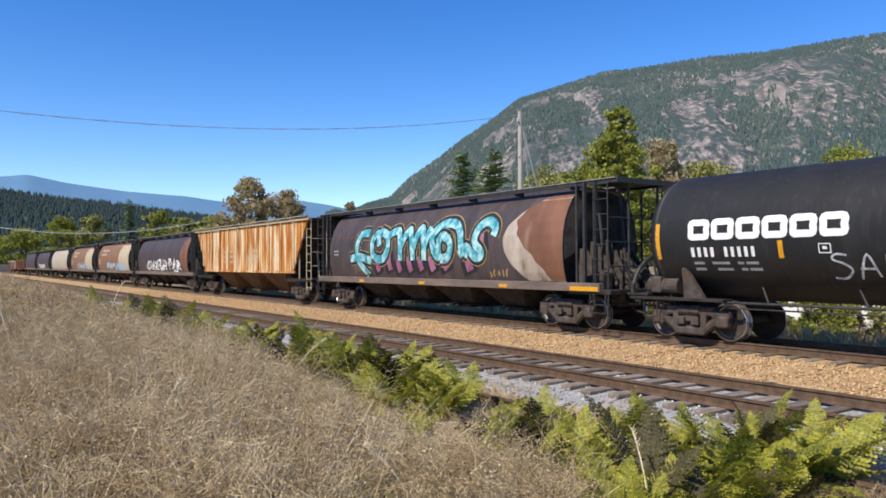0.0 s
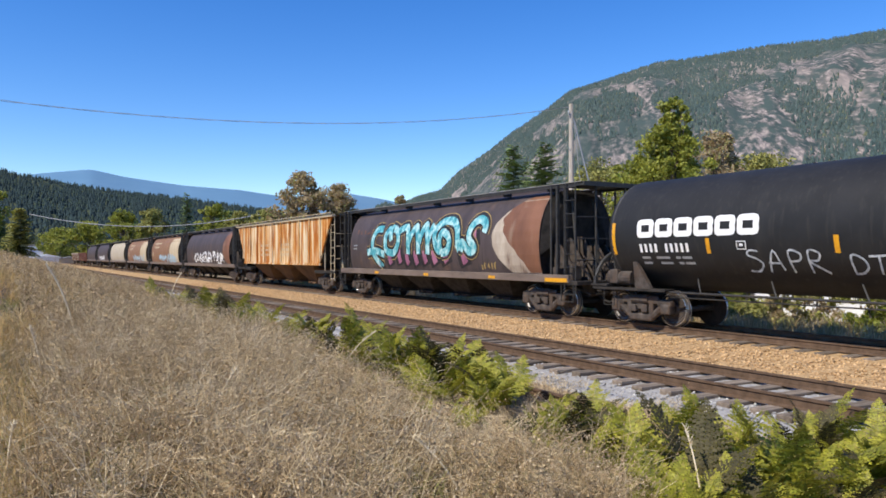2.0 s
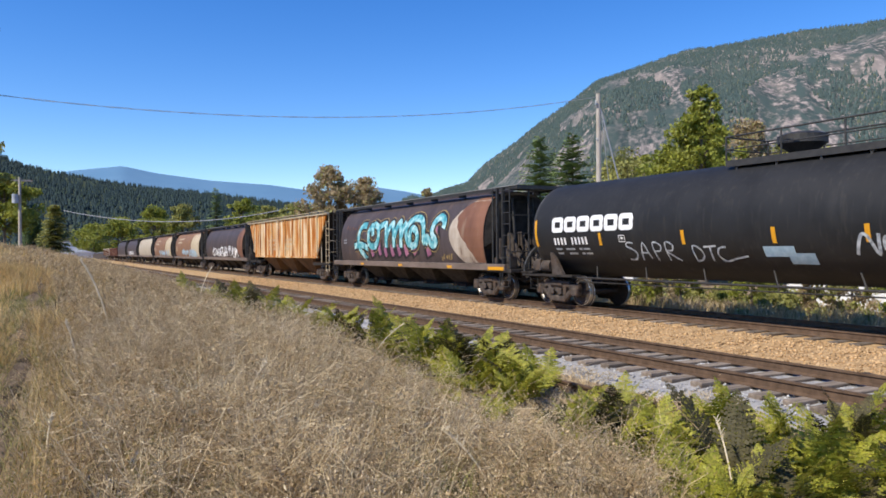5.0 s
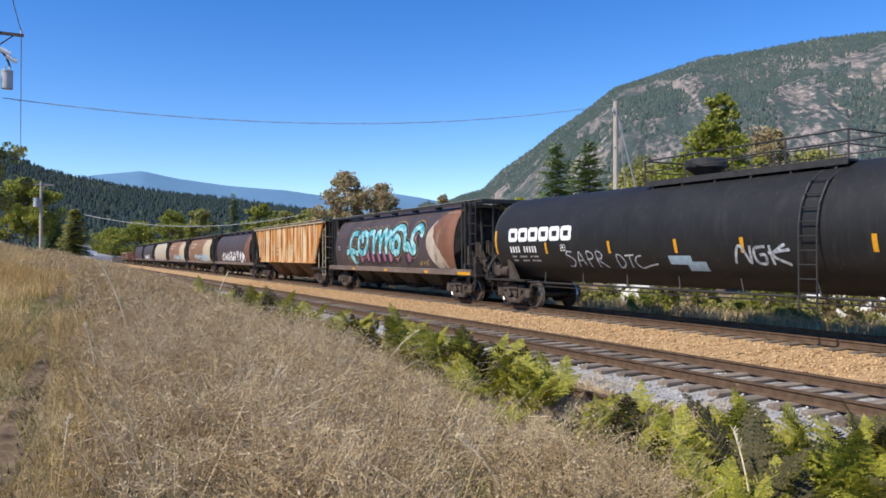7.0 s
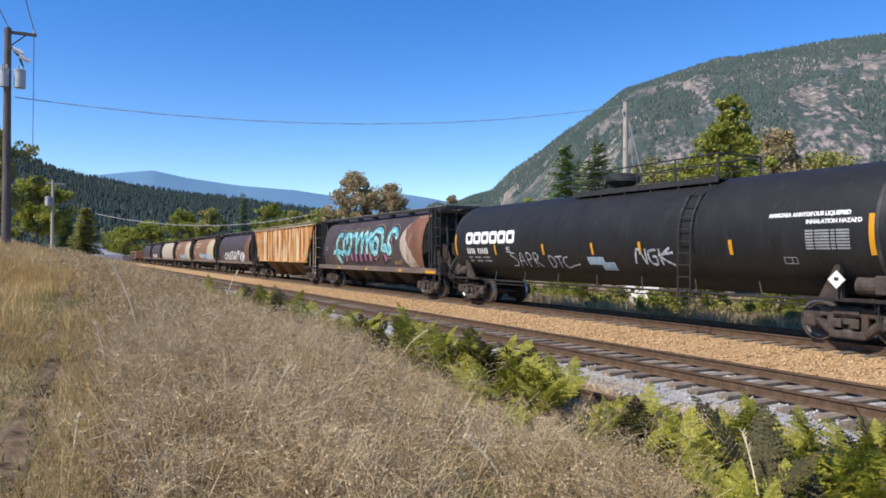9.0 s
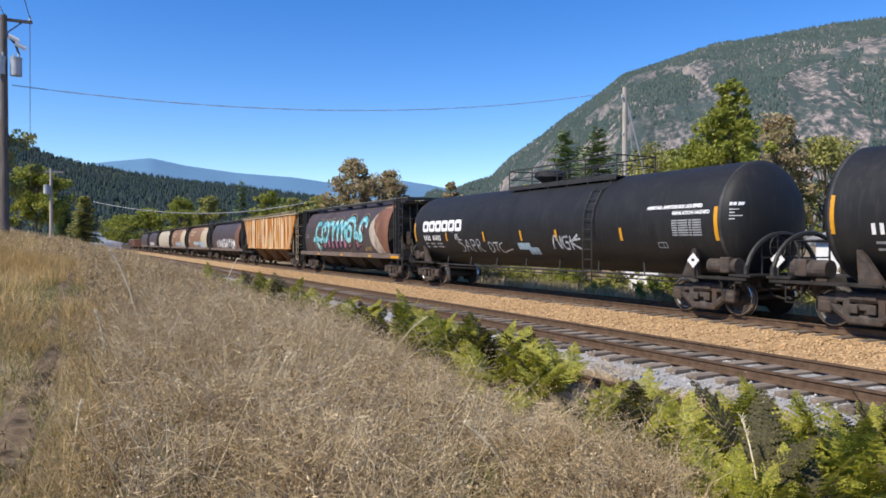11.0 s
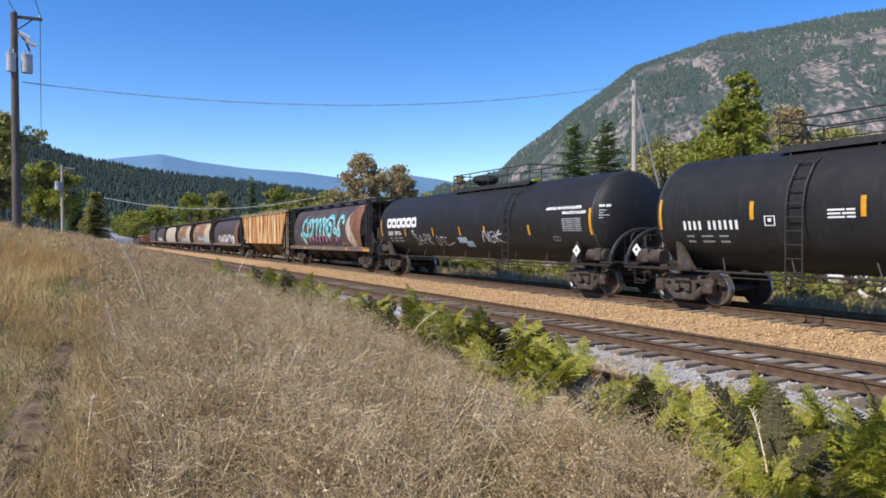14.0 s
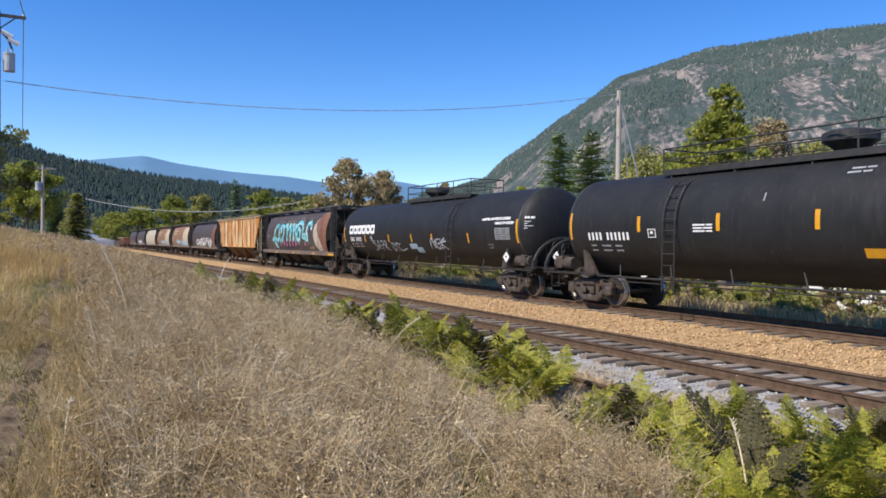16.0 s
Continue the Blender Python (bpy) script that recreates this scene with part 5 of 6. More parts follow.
# ---------------------------------------------------------------- poles and wires
def cable(name, label, a, b, sag, r=.03, n=24):
    bm = bmesh.new()
    a, b = Vector(a), Vector(b)
    path_rod(bm, [a.lerp(b, k / n) - Vector((0, 0, sag * 4 * (k / n) * (1 - k / n))) for k in range(n + 1)], r, 5)
    return tagged(part(name, bm, M["wire"]), label, "cable")


px, py = polar(40.96, 48)
p1 = thing("utility_pole", "bleached wooden utility pole behind the train", "utility pole", "", (px, py, -.6))
part("mast", rod(bmesh.new(), (0, 0, -.5), (0, 0, top_at(11.6, 48) + .6), .2, 12, .14), M["pole"], p1)
bm = bmesh.new()
rod(bm, (-.3, -.1, 11.6), (.25, .1, 11.6), .05), rod(bm, (-.3, -.1, 11.6), (-.3, -.1, 11.85), .05), rod(bm, (-.22, -.1, 9.4), (-.1, 0, 9.4), .06)
part("insulator_bracket", bm, M["grey"], p1)
bm = bmesh.new()
rod(bm, (.1, -.1, 11.4), (1.25, -.9, 5.5), .05), rod(bm, (.12, -.1, 11.4), (.6, -.5, 5.0), .02)
part("guy_wire", bm, M["wire"], p1)

lx, ly = polar(-3.85, 39)
lz = float(land(lx, ly))
LT = top_at(14.9, 39) - lz
p2 = thing("utility_pole", "tall dark wooden utility pole with transformers on the bank", "utility pole", "", (lx, ly, lz))
part("mast", rod(bmesh.new(), (0, 0, -.5), (0, 0, LT), .2, 12, .14), M["poledark"], p2)
bm = bx(bmesh.new(), -.15, 1.15, -.06, .06, LT - .25, LT - .12)
rod(bm, (0, 0, LT - .9), (.75, 0, LT - .22), .03)
part("crossarm", bm, M["poledark"], p2)
for a in (.05, 1.05):
    part("insulator", rod(bmesh.new(), (a, 0, LT - .12), (a, 0, LT + .1), .06, 10, .03), M["grey"], p2)
bm = bmesh.new()
path_rod(bm, [(.1, 0, LT - .85), (.45, -.05, LT - 1.25), (.62, -.05, LT - 1.75)], .05)
part("cutout_arm", bm, M["bar"], p2)
for a, z in ((.42, -1.05), (.68, -1.35)):
    part("fuse_cutout", rod(bmesh.new(), (a - .22, -.1, LT + z + .12), (a + .2, -.1, LT + z - .1), .11, 8), M["white"], p2)
for a, z, r in ((.5, LT - 2.75, .24), (-.12, LT - 2.75, .2)):
    bm = bmesh.new()
    rod(bm, (a, -.2, z), (a, -.2, z + .75), r, 18)
    rod(bm, (a, -.2, z + .75), (a, -.2, z + .82), r * 1.06, 18)
    rod(bm, (a - .08, -.2, z + .8), (a - .08, -.2, z + 1.02), .04, 8), rod(bm, (a + .1, -.2, z + .8), (a + .1, -.2, z + 1.02), .04, 8)
    part("transformer", bm, M["grey"], p2)

for az, d, el, lab in ((-1.1, 75, 5.1, "wooden utility pole with a transformer down the bank"), (-2.95, 85, 3.85, "thin dark utility pole with a crossarm")):
    x, y = polar(az, d)
    z0 = float(land(x, y))
    h = top_at(el, d) - z0
    p = thing("utility_pole", lab, "utility pole", "", (x, y, z0))
    part("mast", rod(bmesh.new(), (0, 0, -.5), (0, 0, h), .17, 10, .11), M["pole"] if az > -2 else M["poledark"], p)
    part("crossarm", bx(bmesh.new(), -1.0, 1.0, -.06, .06, h - .35, h - .2), M["pole"] if az > -2 else M["poledark"], p)
    if az > -2:
        part("transformer", rod(bmesh.new(), (-.35, -.2, h - 2.3), (-.35, -.2, h - 1.5), .26, 14), M["grey"], p)

def twisted_cable(label, a, b, sag, r, turn, pitch):
    """Two strands wound round one another, hanging in an arc."""
    a, b = Vector(a), Vector(b)
    n = int((b - a).length / pitch * 10)
    bm = bmesh.new()
    side = Vector((b - a).cross(Vector((0, 0, 1)))).normalized()
    for ph in (0, math.pi):
        pts = []
        for k in range(n + 1):
            u = k / n
            w = ph + u * (b - a).length / pitch * 6.2832
            pts.append(a.lerp(b, u) + Vector((0, 0, turn * math.sin(w) - sag * 4 * u * (1 - u))) + side * turn * math.cos(w))
        path_rod(bm, pts, r, 5)
    return tagged(part("twisted_cable", bm, M["wire"]), label, "cable")


WL = (lx + .3, ly, top_at(10.5, 39))
twisted_cable("twisted service cable spanning the railway between two poles", WL, (px - .3, py - .1, top_at(11.3, 48)), 1.2, .011, .022, 3.4)
x1, y1 = polar(1.55, 170)
x2, y2 = polar(17.4, 150)
cable("overhead_cable", "pale overhead cable across the valley", (x1, y1, top_at(2.9, 170)), (x2, y2, top_at(3.3, 150)), 2.6, .09)
cable("overhead_cable", "overhead line running along the bank", (lx + 1.05, ly, lz + LT), (polar(-2.95, 85)[0] + .9, polar(-2.95, 85)[1], top_at(3.8, 85)), .8, .02)
cable("overhead_cable", "overhead line running along the bank", (lx + 1.05, ly, lz + LT), (-1.6, -4, 10.5), .8, .02)
cable("overhead_cable", "overhead line running along the bank", (lx + .05, ly, lz + LT), (-3.2, -4, 10.9), .8, .02)

# ---------------------------------------------------------------- grass, weeds and ferns
def blades(name, x, y, length, width, lean, material, label, seed, z=None, category="grass", kind="stuff"):
    """Bent tapering blades, two segments each."""
    rng = np.random.default_rng(seed)
    n = len(x)
    z = land(x, y) - .02 if z is None else z
    a, b = rng.uniform(0, 6.283, n), rng.uniform(0, 6.283, n)
    up = np.stack([np.cos(a) * lean, np.sin(a) * lean, np.ones(n)], -1)
    side = np.stack([np.cos(b), np.sin(b), 0 * b], -1) * (width / 2)[:, None]
    p = np.stack([x, y, z], -1)
    mid = p + up * [.8, .8, 1] * (length * .55)[:, None]
    tip = mid + up * [2.2, 2.2, .8] * (length * .45)[:, None]
    V = np.stack([p - side, p + side, mid - side * .7, mid + side * .7, tip], 1).reshape(-1, 3)
    f = np.array([(0, 1, 3), (0, 3, 2), (2, 3, 4)])
    F = (f[None] + (np.arange(n) * 5)[:, None, None]).reshape(-1, 3)
    return tagged(raw(name, V, F, material), label, category, "", kind)


def path_x(y):
    return -.5 + .024 * np.asarray(y)


def weeds(name, x, y, h, thick, material, seed_material, label, seed, stems=5, twigs=6):
    """Dead branching weeds: stems, side twigs and a dry head on each."""
    rng = np.random.default_rng(seed)
    n = len(x)
    base = np.repeat(np.stack([x, y, land(x, y) - .02], -1), stems, 0)
    hh = np.repeat(h, stems) * rng.uniform(.6, 1.1, n * stems)
    a = rng.uniform(0, 6.283, n * stems)
    k = rng.uniform(.08, .95, n * stems)
    d = np.stack([np.cos(a) * k, np.sin(a) * k, np.ones(n * stems)], -1)
    tip = base + d * hh[:, None]
    w = np.repeat(thick, stems)
    b = rng.uniform(0, 6.283, n * stems)
    s = np.stack([np.cos(b), np.sin(b), 0 * b], -1) * (w / 2)[:, None]
    V1 = np.stack([base - s, base + s, tip + s * .4, tip - s * .4], 1).reshape(-1, 3)
    F1 = np.arange(len(V1)).reshape(-1, 4)
    m = n * stems * twigs
    t = rng.uniform(.3, 1.0, m)[:, None]
    B, Tp = np.repeat(base, twigs, 0), np.repeat(tip, twigs, 0)
    st = B + (Tp - B) * t
    a = rng.uniform(0, 6.283, m)
    L = np.repeat(hh, twigs) * rng.uniform(.1, .34, m)
    dd = np.stack([np.cos(a) * .9, np.sin(a) * .9, rng.uniform(-.25, .95, m)], -1)
    en = st + dd * L[:, None]
    ws = np.repeat(w, twigs)
    b = rng.uniform(0, 6.283, m)
    s = np.stack([np.cos(b) * .5, np.sin(b) * .5, np.ones(m) * .5], -1) * (ws * .45)[:, None]
    V2 = np.stack([st - s, st + s, en + s * .5, en - s * .5], 1).reshape(-1, 3)
    F2 = np.arange(len(V2)).reshape(-1, 4) + len(V1)
    tagged(raw(name, np.concatenate([V1, V2]), np.concatenate([F1, F2]), material), label, "weeds", "", "stuff")
    tet = np.array([(1, 0, -.6), (-.5, .87, -.6), (-.5, -.87, -.6), (0, 0, 1.1)])
    r = ws * rng.uniform(.45, 1.0, m) * np.where(rng.random(m) < .22, 2.1, 1.1)
    V3 = (en[:, None] + tet[None] * r[:, None, None] * rng.uniform(.7, 1.3, (m, 4, 1))).reshape(-1, 3)
    f = np.array([(0, 1, 3), (1, 2, 3), (2, 0, 3), (0, 2, 1)])
    F3 = (f[None] + (np.arange(m) * 4)[:, None, None]).reshape(-1, 3)
    tagged(raw(name + "_heads", V3, F3, seed_material), "dry heads of the " + label, "seed heads", "", "stuff")


rng = np.random.default_rng(77)
def region(n, x0, x1, y0, y1, power=1.0, keep=None):
    x = rng.uniform(x0, x1, n)
    y = y0 + (y1 - y0) * rng.random(n) ** power
    k = np.ones(n, bool) if keep is None else keep(x, y)
    return x[k], y[k]


def off_path(x, y):
    return np.abs(x - path_x(y) + .08 * np.sin(y * 1.1)) > .08 + .07 * np.sin(y * 2.1)


def lumpy(x, y, s=1.0, o=0.0):
    return np.array([noise.noise(Vector((a * s + o, b * s, 3.3))) for a, b in zip(x, y)])


def curled_leaves(name, x, y, top, size, material, label, seed):
    """Small dry leaves and husks caught among the stems, each a bent quad."""
    rng = np.random.default_rng(seed)
    n = len(x)
    p = np.stack([x, y, land(x, y) + top * rng.uniform(.12, 1.0, n) ** .8], -1)
    u = rng.normal(size=(n, 3))
    u /= np.linalg.norm(u, axis=1)[:, None]
    w = np.cross(u, rng.normal(size=(n, 3)))
    w /= np.linalg.norm(w, axis=1)[:, None] + 1e-9
    o = np.cross(u, w)
    k = size[:, None]
    V = np.stack([p - u * k, p + w * k * .45 + o * k * .25, p + u * k + o * k * .1, p - w * k * .45 + o * k * .25], 1).reshape(-1, 3)
    f = np.array([(0, 1, 3), (1, 2, 3)])
    return tagged(raw(name, V, (f[None] + (np.arange(n) * 4)[:, None, None]).reshape(-1, 3), material), label, "weeds", "", "stuff")


def bushy(x, y):
    """How high the dead growth stands: knee-high clumps with hollows between."""
    return (.37 + .42 * lumpy(x, y, 2.4, 20) + .2 * lumpy(x, y, 5.5, 50)).clip(.07, .85) * (1 - .25 * smooth01((x - 2.5) / 2.5))


# grey-brown dead weeds on the slope below the path
def slope_edge(x, y):
    return (x < 3.85 + .25 * np.sin(y * 1.7) + .06 * np.clip(y - 6, 0, 12)) & (x < .98 * y + .12 * np.sin(y * 5))


def thins_out(x):
    return rng.random(len(x)) < smooth01((x + .15) / 1.1)


x, y = region(9000, -.15, 5.4, 2.2, 13, 1.15, lambda x, y: (lumpy(x, y, 2.4, 20) > -.28) & slope_edge(x, y) & thins_out(x))
weeds("dead_weeds", x, y, bushy(x, y) * rng.uniform(.8, 1.35, len(x)), np.full(len(x), .0052), M["weed"], M["seed"], "grey-brown dead weeds on the slope", 1, 5, 7)
x, y = region(80000, -.15, 5.4, 2.2, 15, 1.1, lambda x, y: (lumpy(x, y, 2.4, 20) > -.35) & slope_edge(x, y) & thins_out(x))
curled_leaves("dry_leaves", x, y, bushy(x, y) * 1.05, rng.uniform(.006, .017, len(x)), M["husk"], "curled dry leaves and husks on the dead weeds", 31)
x, y = region(16000, .2, 4.8, 2.2, 13, 1.1, lambda x, y: slope_edge(x, y) & (lumpy(x, y, 1.4, 64) > -.1))
curled_leaves("pale_husks", x, y, bushy(x, y) * 1.15, rng.uniform(.005, .012, len(x)), M["palehusk"], "pale seed husks on the dead weeds", 32)
x, y = region(16000, .3, 5.6, 12, 32, 1.15)
curled_leaves("dry_leaves", x, y, np.full(len(x), .5), rng.uniform(.015, .035, len(x)), M["husk"], "curled dry leaves on the weeds farther off", 33)
x, y = region(4000, .4, 5.2, 12, 30, 1.2, lambda x, y: lumpy(x, y, .9) > -.2)
weeds("dead_weeds", x, y, rng.uniform(.3, .62, len(x)) * (1 + .7 * lumpy(x, y, 1.2, 5)), np.full(len(x), .011), M["weed"], M["seed"], "grey-brown dead weeds farther along the slope", 2, 4, 5)
x, y = region(2200, -4, 5.2, 28, 60, 1.1)
weeds("dead_weeds", x, y, rng.uniform(.3, .55, len(x)), np.full(len(x), .024), M["weed"], M["seed"], "dead weeds in the distance along the bank", 3, 4, 4)
x, y = region(30000, -2.8, .9, 2.4, 16, 1.1, lambda x, y: off_path(x, y) & (lumpy(x, y, 2.0, 11) > -.15))
curled_leaves("low_herbs", x, y, np.full(len(x), .17), rng.uniform(.008, .02, len(x)), M["herb"], "small fading green herbs beside the path", 34)
x, y = region(1500, .4, 4.0, 3.6, 14, 1.1, lambda x, y: (lumpy(x, y, 1.7, 52) > .12) & slope_edge(x, y))
weeds("tall_weeds", x, y, rng.uniform(.45, .85, len(x)), np.full(len(x), .006), M["tallweed"], M["seed"], "taller bleached weeds in loose clumps", 4, 4, 8)
# straw-coloured grass
x, y = region(46000, -2.6, 5.2, 1.8, 15, 1.1, lambda x, y: off_path(x, y) & slope_edge(x, y) & (lumpy(x, y, 1.5, 71) > -.1) & (rng.random(len(x)) > .3 * (x > .5) + .5 * (x > 1.2)))
blades("dry_grass", x, y, rng.uniform(.1, .4, len(x)) * (1 + .8 * lumpy(x, y, 1.6, 40)), rng.uniform(.003, .008, len(x)), rng.uniform(.2, 1.2, len(x)), M["straw"], "thin dry straw-coloured grass", 6)
x, y = region(34000, -5.5, 1.8, 10, 36, 1.0, lambda x, y: off_path(x, y) & (lumpy(x, y, .8, 15) > -.15 + .12 * x))
blades("dry_grass", x, y, rng.uniform(.2, .55, len(x)) * (1 + .9 * lumpy(x, y, .9, 60)) * (1 + .35 * (x < -1)), rng.uniform(.006, .014, len(x)), rng.uniform(.08, .7, len(x)), M["gold"], "tall dry yellow grass along the path", 7)
x, y = region(7000, -.1, 1.7, 5, 15, 1.0, lambda x, y: lumpy(x, y, 1.3, 15) > .08 + .2 * (x - .5))
blades("rusty_weeds", x, y, rng.uniform(.2, .55, len(x)), rng.uniform(.004, .008, len(x)), rng.uniform(.1, .5, len(x)), M["gold"], "rusty golden stems along the edge of the path", 27, category="weeds")
x, y = region(34000, -14, 4.6, 22, 75, 1.2, off_path)
blades("dry_grass", x, y, rng.uniform(.2, .6, len(x)), rng.uniform(.015, .035, len(x)), rng.uniform(.08, .45, len(x)), M["gold"], "golden dry grass on the far bank", 8)
x, y = region(46000, 5.2, 8.7, 2.5, 34, 1.25, lambda x, y: lumpy(x, y, .7, 70) + .35 > .4 * (x - 7.2))
blades("dry_grass", x, y, rng.uniform(.05, .2, len(x)), rng.uniform(.006, .016, len(x)), rng.uniform(.3, 1.6, len(x)), M["pale"], "short dry grass beside the old rail", 9)
x, y = region(26000, 3.6, 7.4, 2.2, 8, 1.0, lambda x, y: ~slope_edge(x, y) & (lumpy(x, y, 1.4, 44) > -.3))
blades("dry_grass", x, y, rng.uniform(.06, .26, len(x)), rng.uniform(.004, .011, len(x)), rng.uniform(.3, 1.5, len(x)), M["pale"], "matted pale grass among the ferns", 20)
x, y = region(14000, 18.6, 30, 4, 70, 1.2)
blades("dry_grass", x, y, rng.uniform(.2, .6, len(x)), rng.uniform(.015, .04, len(x)), rng.uniform(.1, .5, len(x)), M["straw"], "dry grass on the far side of the line", 10)
x, y = region(11000, 18.7, 21.5, 4, 60, 1.2, lambda x, y: lumpy(x, y, .5, 81) > -.2)
blades("dry_grass", x, y, rng.uniform(.25, .75, len(x)), rng.uniform(.012, .03, len(x)), rng.uniform(.1, .6, len(x)), M["pale"], "pale tall grass at the foot of the ballast", 19)
x, y = region(42000, -3.2, 1.3, 2.5, 20, 1.0, lambda x, y: off_path(x, y) & (lumpy(x, y, 1.3, 9) > -.2))
blades("green_grass", x, y, rng.uniform(.06, .24, len(x)), rng.uniform(.004, .009, len(x)), rng.uniform(.2, .9, len(x)), M["sedge"], "short green grass beside the trodden path", 13)
x, y = region(22000, .4, 5.2, 3, 26, 1.1, lambda x, y: (lumpy(x, y, 1.2, 33) > .12) & (x + .08 * y < 4.4) & slope_edge(x, y))
blades("green_weeds", x, y, rng.uniform(.18, .5, len(x)), rng.uniform(.005, .012, len(x)), rng.uniform(.2, 1.0, len(x)), M["sedge"], "patches of yellow-green weeds among the dead ones", 14, category="weeds")
x, y = region(36000, .2, 5.2, 2.2, 16, 1.15, lambda x, y: (lumpy(x, y, 2.4, 90) > -.1) & slope_edge(x, y))
# these blades darken the hollows between clumps, as shade would
blades("dark_stems", x, y, bushy(x, y) * rng.uniform(.4, 1.0, len(x)), rng.uniform(.005, .012, len(x)), rng.uniform(.2, 1.1, len(x)), M["umber"], "dark brown stems standing in for shaded gaps among the pale weeds", 15, category="weeds")
x, y = region(7000, .8, 5.0, 4, 24, 1.1, lambda x, y: (lumpy(x, y, .8, 120) > .2) & (x < 3.6))
blades("rusty_weeds", x, y, rng.uniform(.2, .55, len(x)), rng.uniform(.004, .01, len(x)), rng.uniform(.1, .7, len(x)), M["gold"], "patches of rusty golden stems among the weeds", 16, category="weeds")
x, y = region(14000, -5, 6, -4, 2.4, 1.0, lambda x, y: off_path(x, y) & ((x < .9 * y) | (y < 1)))
blades("dry_grass", x, y, rng.uniform(.1, .4, len(x)), rng.uniform(.004, .009, len(x)), rng.uniform(.2, .9, len(x)), M["straw"], "thin dry grass where the slope begins", 17)
x, y = region(1500, -.75, .05, 3, 15, 1.0, lambda x, y: (np.abs(x - path_x(y)) < .3) & (lumpy(x, y, 2.2, 3) > .12))
# dark blades here paint the shadow of clumps beside the path
blades("dark_stems", x, y, rng.uniform(.05, .14, len(x)), rng.uniform(.006, .014, len(x)), rng.uniform(.4, 1.4, len(x)), M["umber"], "dark tufts standing in for shadowed clumps along the trodden path", 18, category="weeds")

# the trodden path
ys = np.concatenate([np.arange(-4, 22, .25), np.arange(22, 40, 1.0)])
us = np.linspace(-.15, .15, 7)
X = path_x(ys)[:, None] + us[None] * (1 + .15 * np.sin(ys * 1.9))[:, None]
Y = np.repeat(ys[:, None], 7, 1)
Z = land(X, Y) + .034 - .016 * (1 - (us / .15) ** 2)[None] - .05 * (np.abs(us) > .14)[None]
i = (np.arange(len(ys) - 1)[:, None] * 7 + np.arange(6)[None]).reshape(-1)
tagged(raw("footpath", np.stack([X, Y, Z], -1).reshape(-1, 3), np.stack([i, i + 1, i + 8, i + 7], -1), M["path"], smooth=True), "narrow trodden earth footpath through the grass", "", "", "structure")

# tall bleached stalks
def stalk_plant(az, d, h, lean, seed):
    rnd = random.Random(seed)
    x, y = polar(az, d)
    z = float(land(x, y))
    bm = bmesh.new()
    pts = [(lean[0] * t ** 1.6 * h, lean[1] * t ** 1.6 * h, h * (t - .12 * t ** 3)) for t in np.linspace(0, 1, 7)]
    path_rod(bm, pts, .011 if h > 1.2 else .007, 5)
    for k in range(26):
        q = Vector(pts[-1]).lerp(Vector(pts[-2]), rnd.random() * 1.6)
        rod(bm, q, q + Vector((rnd.uniform(-.03, .03), rnd.uniform(-.03, .03), rnd.uniform(.01, .05))), .005, 4, .002)
    ob = tagged(part("dry_stalk", bm, M["stalk"]), "tall bleached seed stalk standing in the weeds", "plant", "tall dry stalks")
    ob.matrix_basis = pose(x, y, z)


for k, (az, d, h, lean) in enumerate([(4.5, 11.7, 1.5, (-.27, 0)), (2.4, 9.0, .82, (-.16, 0)), (10.4, 23.2, 1.35, (.3, 0)), (32.8, 4.8, .6, (-.5, .3)), (13.4, 6.5, .72, (.26, -.18)), (.3, 6.0, .42, (.1, .1)), (23.0, 11.6, .85, (.6, -.3)), (9.5, 6.6, .4, (-.7, .1)), (50.5, 6.2, .8, (.2, .4))]):
    stalk_plant(az, d, h, lean, 300 + k)


def frond_mesh(seed, material):
    rnd = random.Random(seed)
    L = rnd.uniform(.75, 1.0)
    V, F = [], []
    pos, ang = Vector((0, 0, 0)), radians(rnd.uniform(8, 20))
    pts = []
    N = 26
    for k in range(N + 1):
        pts.append((pos.copy(), ang))
        pos = pos + Vector((0, math.sin(ang), math.cos(ang))) * L / N
        ang += radians(rnd.uniform(.8, 3.0))
    def tri(a, b, c):
        n = len(V)
        V.extend([a, b, c])
        F.append((n, n + 1, n + 2))
    for k in range(N):
        (a, _), (b, _) = pts[k], pts[k + 1]
        w = Vector((.006 * (1 - k / N) + .002, 0, 0))
        tri(a - w, a + w, b), tri(b - w, b + w, a)
    for k in range(6, N + 1):
        p, an = pts[k]
        t = (k - 6) / (N - 6)
        along = Vector((0, math.sin(an), math.cos(an)))
        nrm = Vector((0, math.cos(an), -math.sin(an)))
        for s in (-1, 1):
            pl = L * .34 * (1 - t) ** .85 * min(1, .5 + 3 * t) * rnd.uniform(.75, 1.1) + .015
            d = (Vector((s, 0, 0)) + along * rnd.uniform(.35, .6) + nrm * rnd.uniform(-.15, .3)).normalized()
            m = max(3, int(pl / .032))
            up = d.cross(nrm).normalized()
            for j in range(m):
                q = p + d * pl * (j + .5) / m - Vector((0, 0, .14 * pl * (j / m) ** 2))
                ll = .026 * (1 - j / m) ** .7 + .006
                st = pl / m * .6
                for g in (-1, 1):
                    tri(q - d * st, q + d * st, q + up * g * ll + d * ll * .5 + nrm * rnd.uniform(-.01, .01))
    me = raw("frond", V, F, material)
    data = me.data
    bpy.data.objects.remove(me)
    return data


FRONDS = [frond_mesh(k, M["fern"]) for k in range(6)]
DARKS = [frond_mesh(20 + k, M["ferndark"]) for k in range(3)]
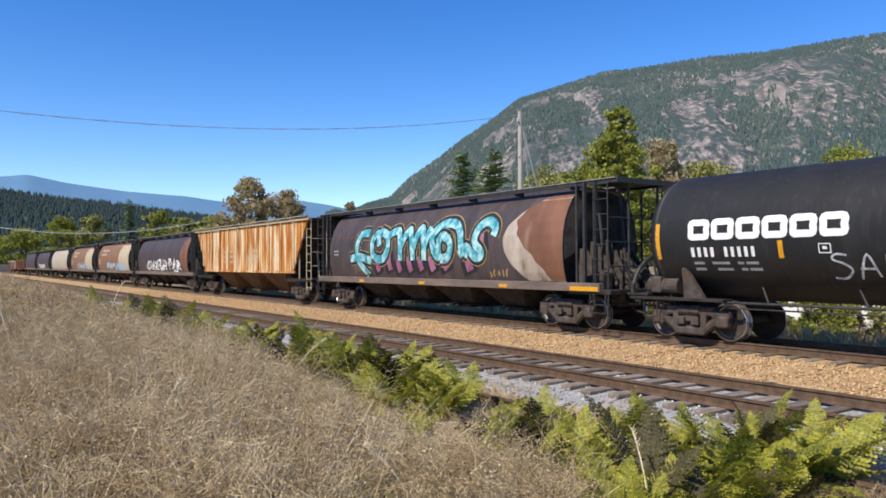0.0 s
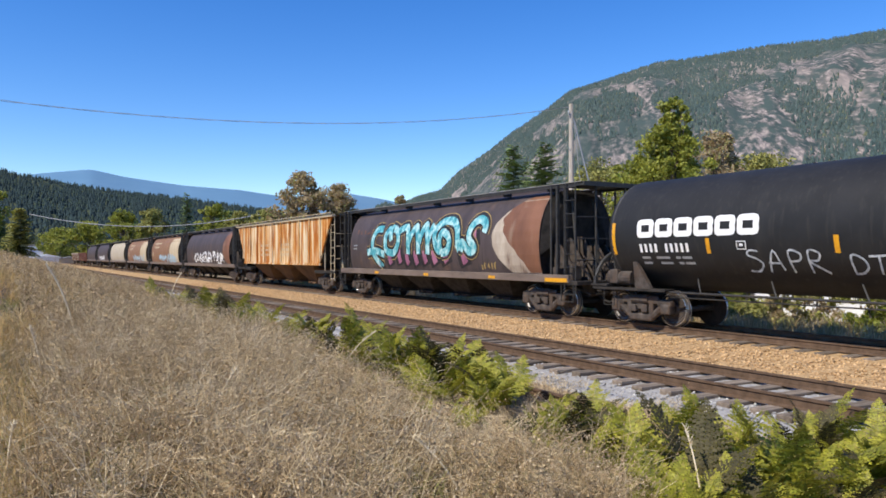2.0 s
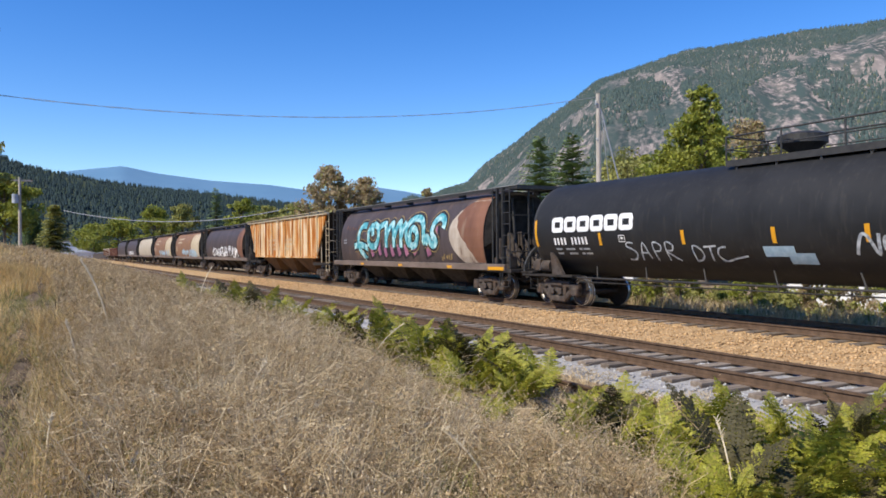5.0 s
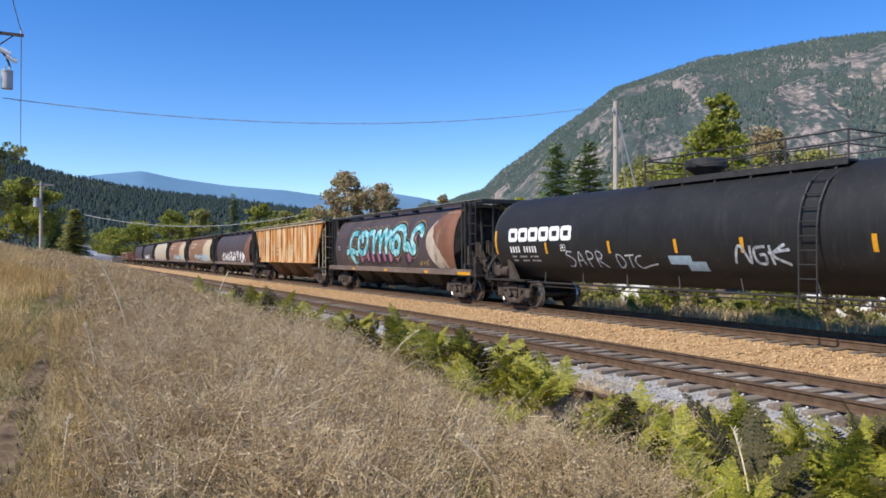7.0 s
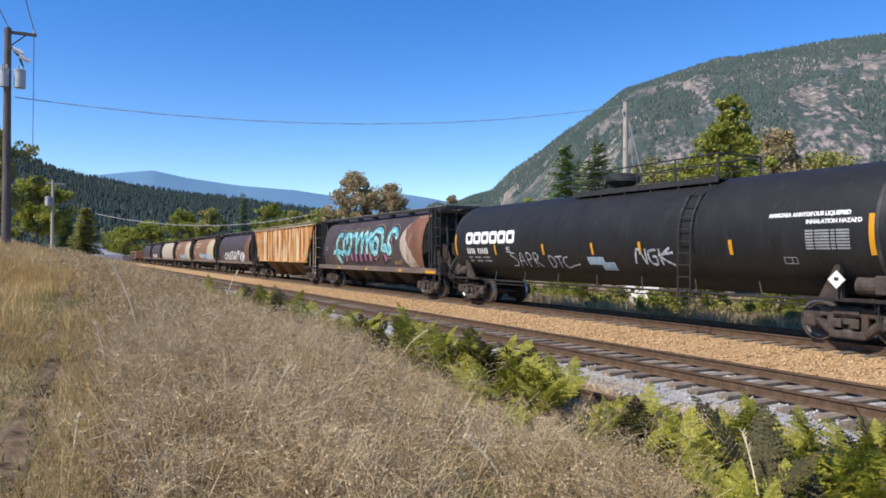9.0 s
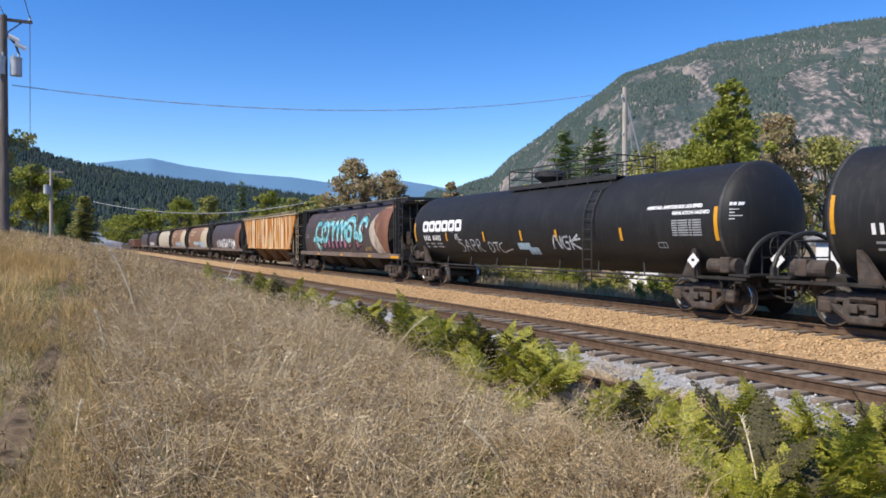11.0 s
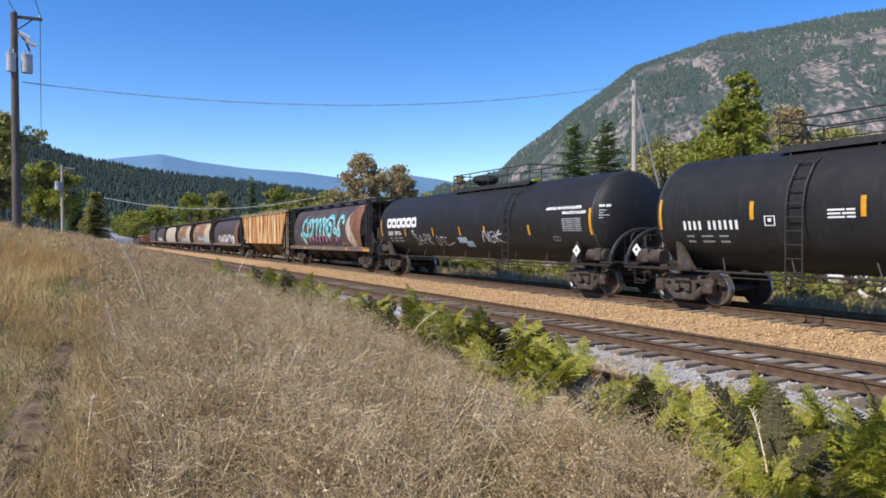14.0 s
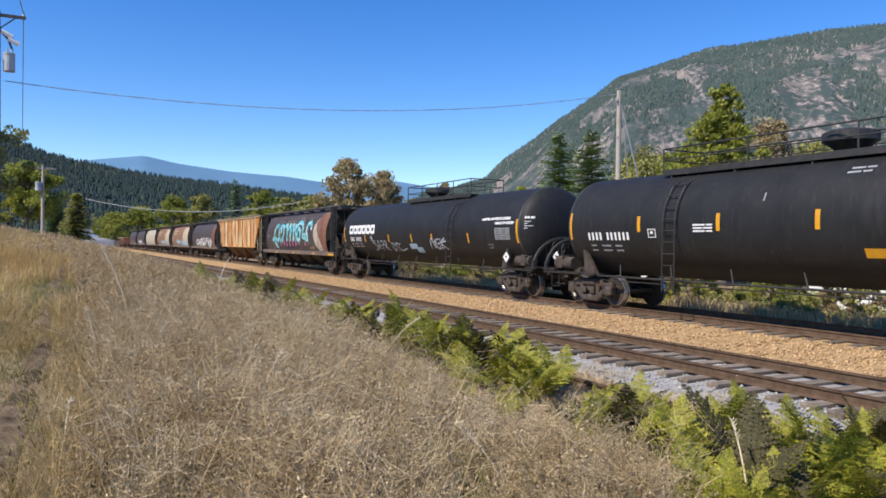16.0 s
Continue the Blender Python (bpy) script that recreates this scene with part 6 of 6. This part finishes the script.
def fern_line(az):
    """How far off the edge of the slope lies at a bearing."""
    return float(np.interp(az, [9, 12, 16, 21, 26, 30, 36, 39, 43, 46, 50, 54, 57, 62], [26, 22, 17.5, 15.2, 13.2, 12.0, 10.4, 8.7, 8.1, 7.2, 6.8, 7.3, 7.6, 8.4]))


FERNS, fr, az = [], random.Random(41), 9.3
while az < 62.5:
    gap = 17.4 < az < 19.5 or 25 < az < 26.6 or 36.6 < az < 37.8 or 44.4 < az < 45.6 or 55.6 < az < 56.8
    if not gap or fr.random() < .2:
        FERNS.append((az, fern_line(az) + fr.uniform(-.3, .5), fr.uniform(.6, .95), fr.random() < .1 and az < 52))
        if az > 19 and fr.random() < .75:
            FERNS.append((az + fr.uniform(-.5, .5), fern_line(az) + fr.choice((-1, 1, 1)) * fr.uniform(.5, 1.1), fr.uniform(.5, .8), fr.random() < .16 and az < 52))
        if 43 < az < 60 and fr.random() < .6:
            FERNS.append((az, fern_line(az) - fr.uniform(.7, 1.2), fr.uniform(.5, .72), False))
    az += fr.uniform(.6, 1.5)
FERNS += [(14.5, 12.5, .35, 0), (20.5, 10.5, .32, 0), (9.5, 14.5, .32, 0), (12.5, 17, .4, 0), (29, 8.2, .4, 0), (33, 8.0, .45, 0), (25.5, 10.2, .38, 0)]
for k, (az, d, s, dark) in enumerate(FERNS):
    rnd = random.Random(500 + k)
    x, y = polar(az, d)
    f = thing("fern", "yellow-green bracken fern at the edge of the slope" if not dark else "dark brown bracken fern among the green ones", "fern", "ferns along the slope", (x, y, float(land(x, y)) - .03))
    f.scale = (s * (1.2 if d < 9.5 else 1.5 if d < 14 else 1.8),) * 3
    for j in range(rnd.randint(8, 12)):
        # one frond in ten takes the dark colour as shade within the clump
        o = new("frond", rnd.choice(DARKS if (dark and rnd.random() < .85) or rnd.random() < .1 else FRONDS))
        o.parent = f
        q = rnd.uniform(.7, 1.1)
        o.matrix_basis = pose(rnd.uniform(-.18, .18), rnd.uniform(-.18, .18), 0, rnd.uniform(-42, 26), rnd.uniform(-20, 20), rnd.uniform(0, 360)) @ Matrix.Diagonal((q, q, q, 1))


# ---------------------------------------------------------------- what moves
RUN = [(0, 0), (.5, .853), (1, 1.678), (1.5, 2.483), (2, 3.299), (2.5, 4.108), (3, 4.925), (3.5, 5.722), (4, 6.546), (6.5, 10.82), (7, 11.738), (7.5, 12.685), (8, 13.635), (8.5, 14.615), (9, 15.628), (9.5, 16.627), (12, 21.565), (12.5, 22.47), (13, 23.362), (13.5, 24.24), (14, 25.121), (14.5, 25.975), (15, 26.79), (15.5, 27.584), (16, 28.412)]


def run(t):
    """How far the train has rolled at t seconds."""
    ts, ss = np.array(RUN).T
    v = np.gradient(ss, ts)
    k = int(np.clip(np.searchsorted(ts, t, "right") - 1, 0, len(ts) - 2))
    h = ts[k + 1] - ts[k]
    u = (t - ts[k]) / h
    return float((1 + 2 * u) * (1 - u) ** 2 * ss[k] + u * (1 - u) ** 2 * h * v[k] + u * u * (3 - 2 * u) * ss[k + 1] + u * u * (u - 1) * h * v[k + 1])


def motions():
    times = [k * .25 for k in range(65)]
    rolled = [run(t) for t in times]
    for car, y in CARS:
        walk(car, [(t, pose(TRACK, y + s, 0)) for t, s in zip(times, rolled)])
    for k, w in enumerate(WHEELS):
        x, y, z = w.location
        walk(w, [(t, pose(x, y, z, -math.degrees(s / WHEEL) + 37 * k)) for t, s in zip(times, rolled)])


motions()
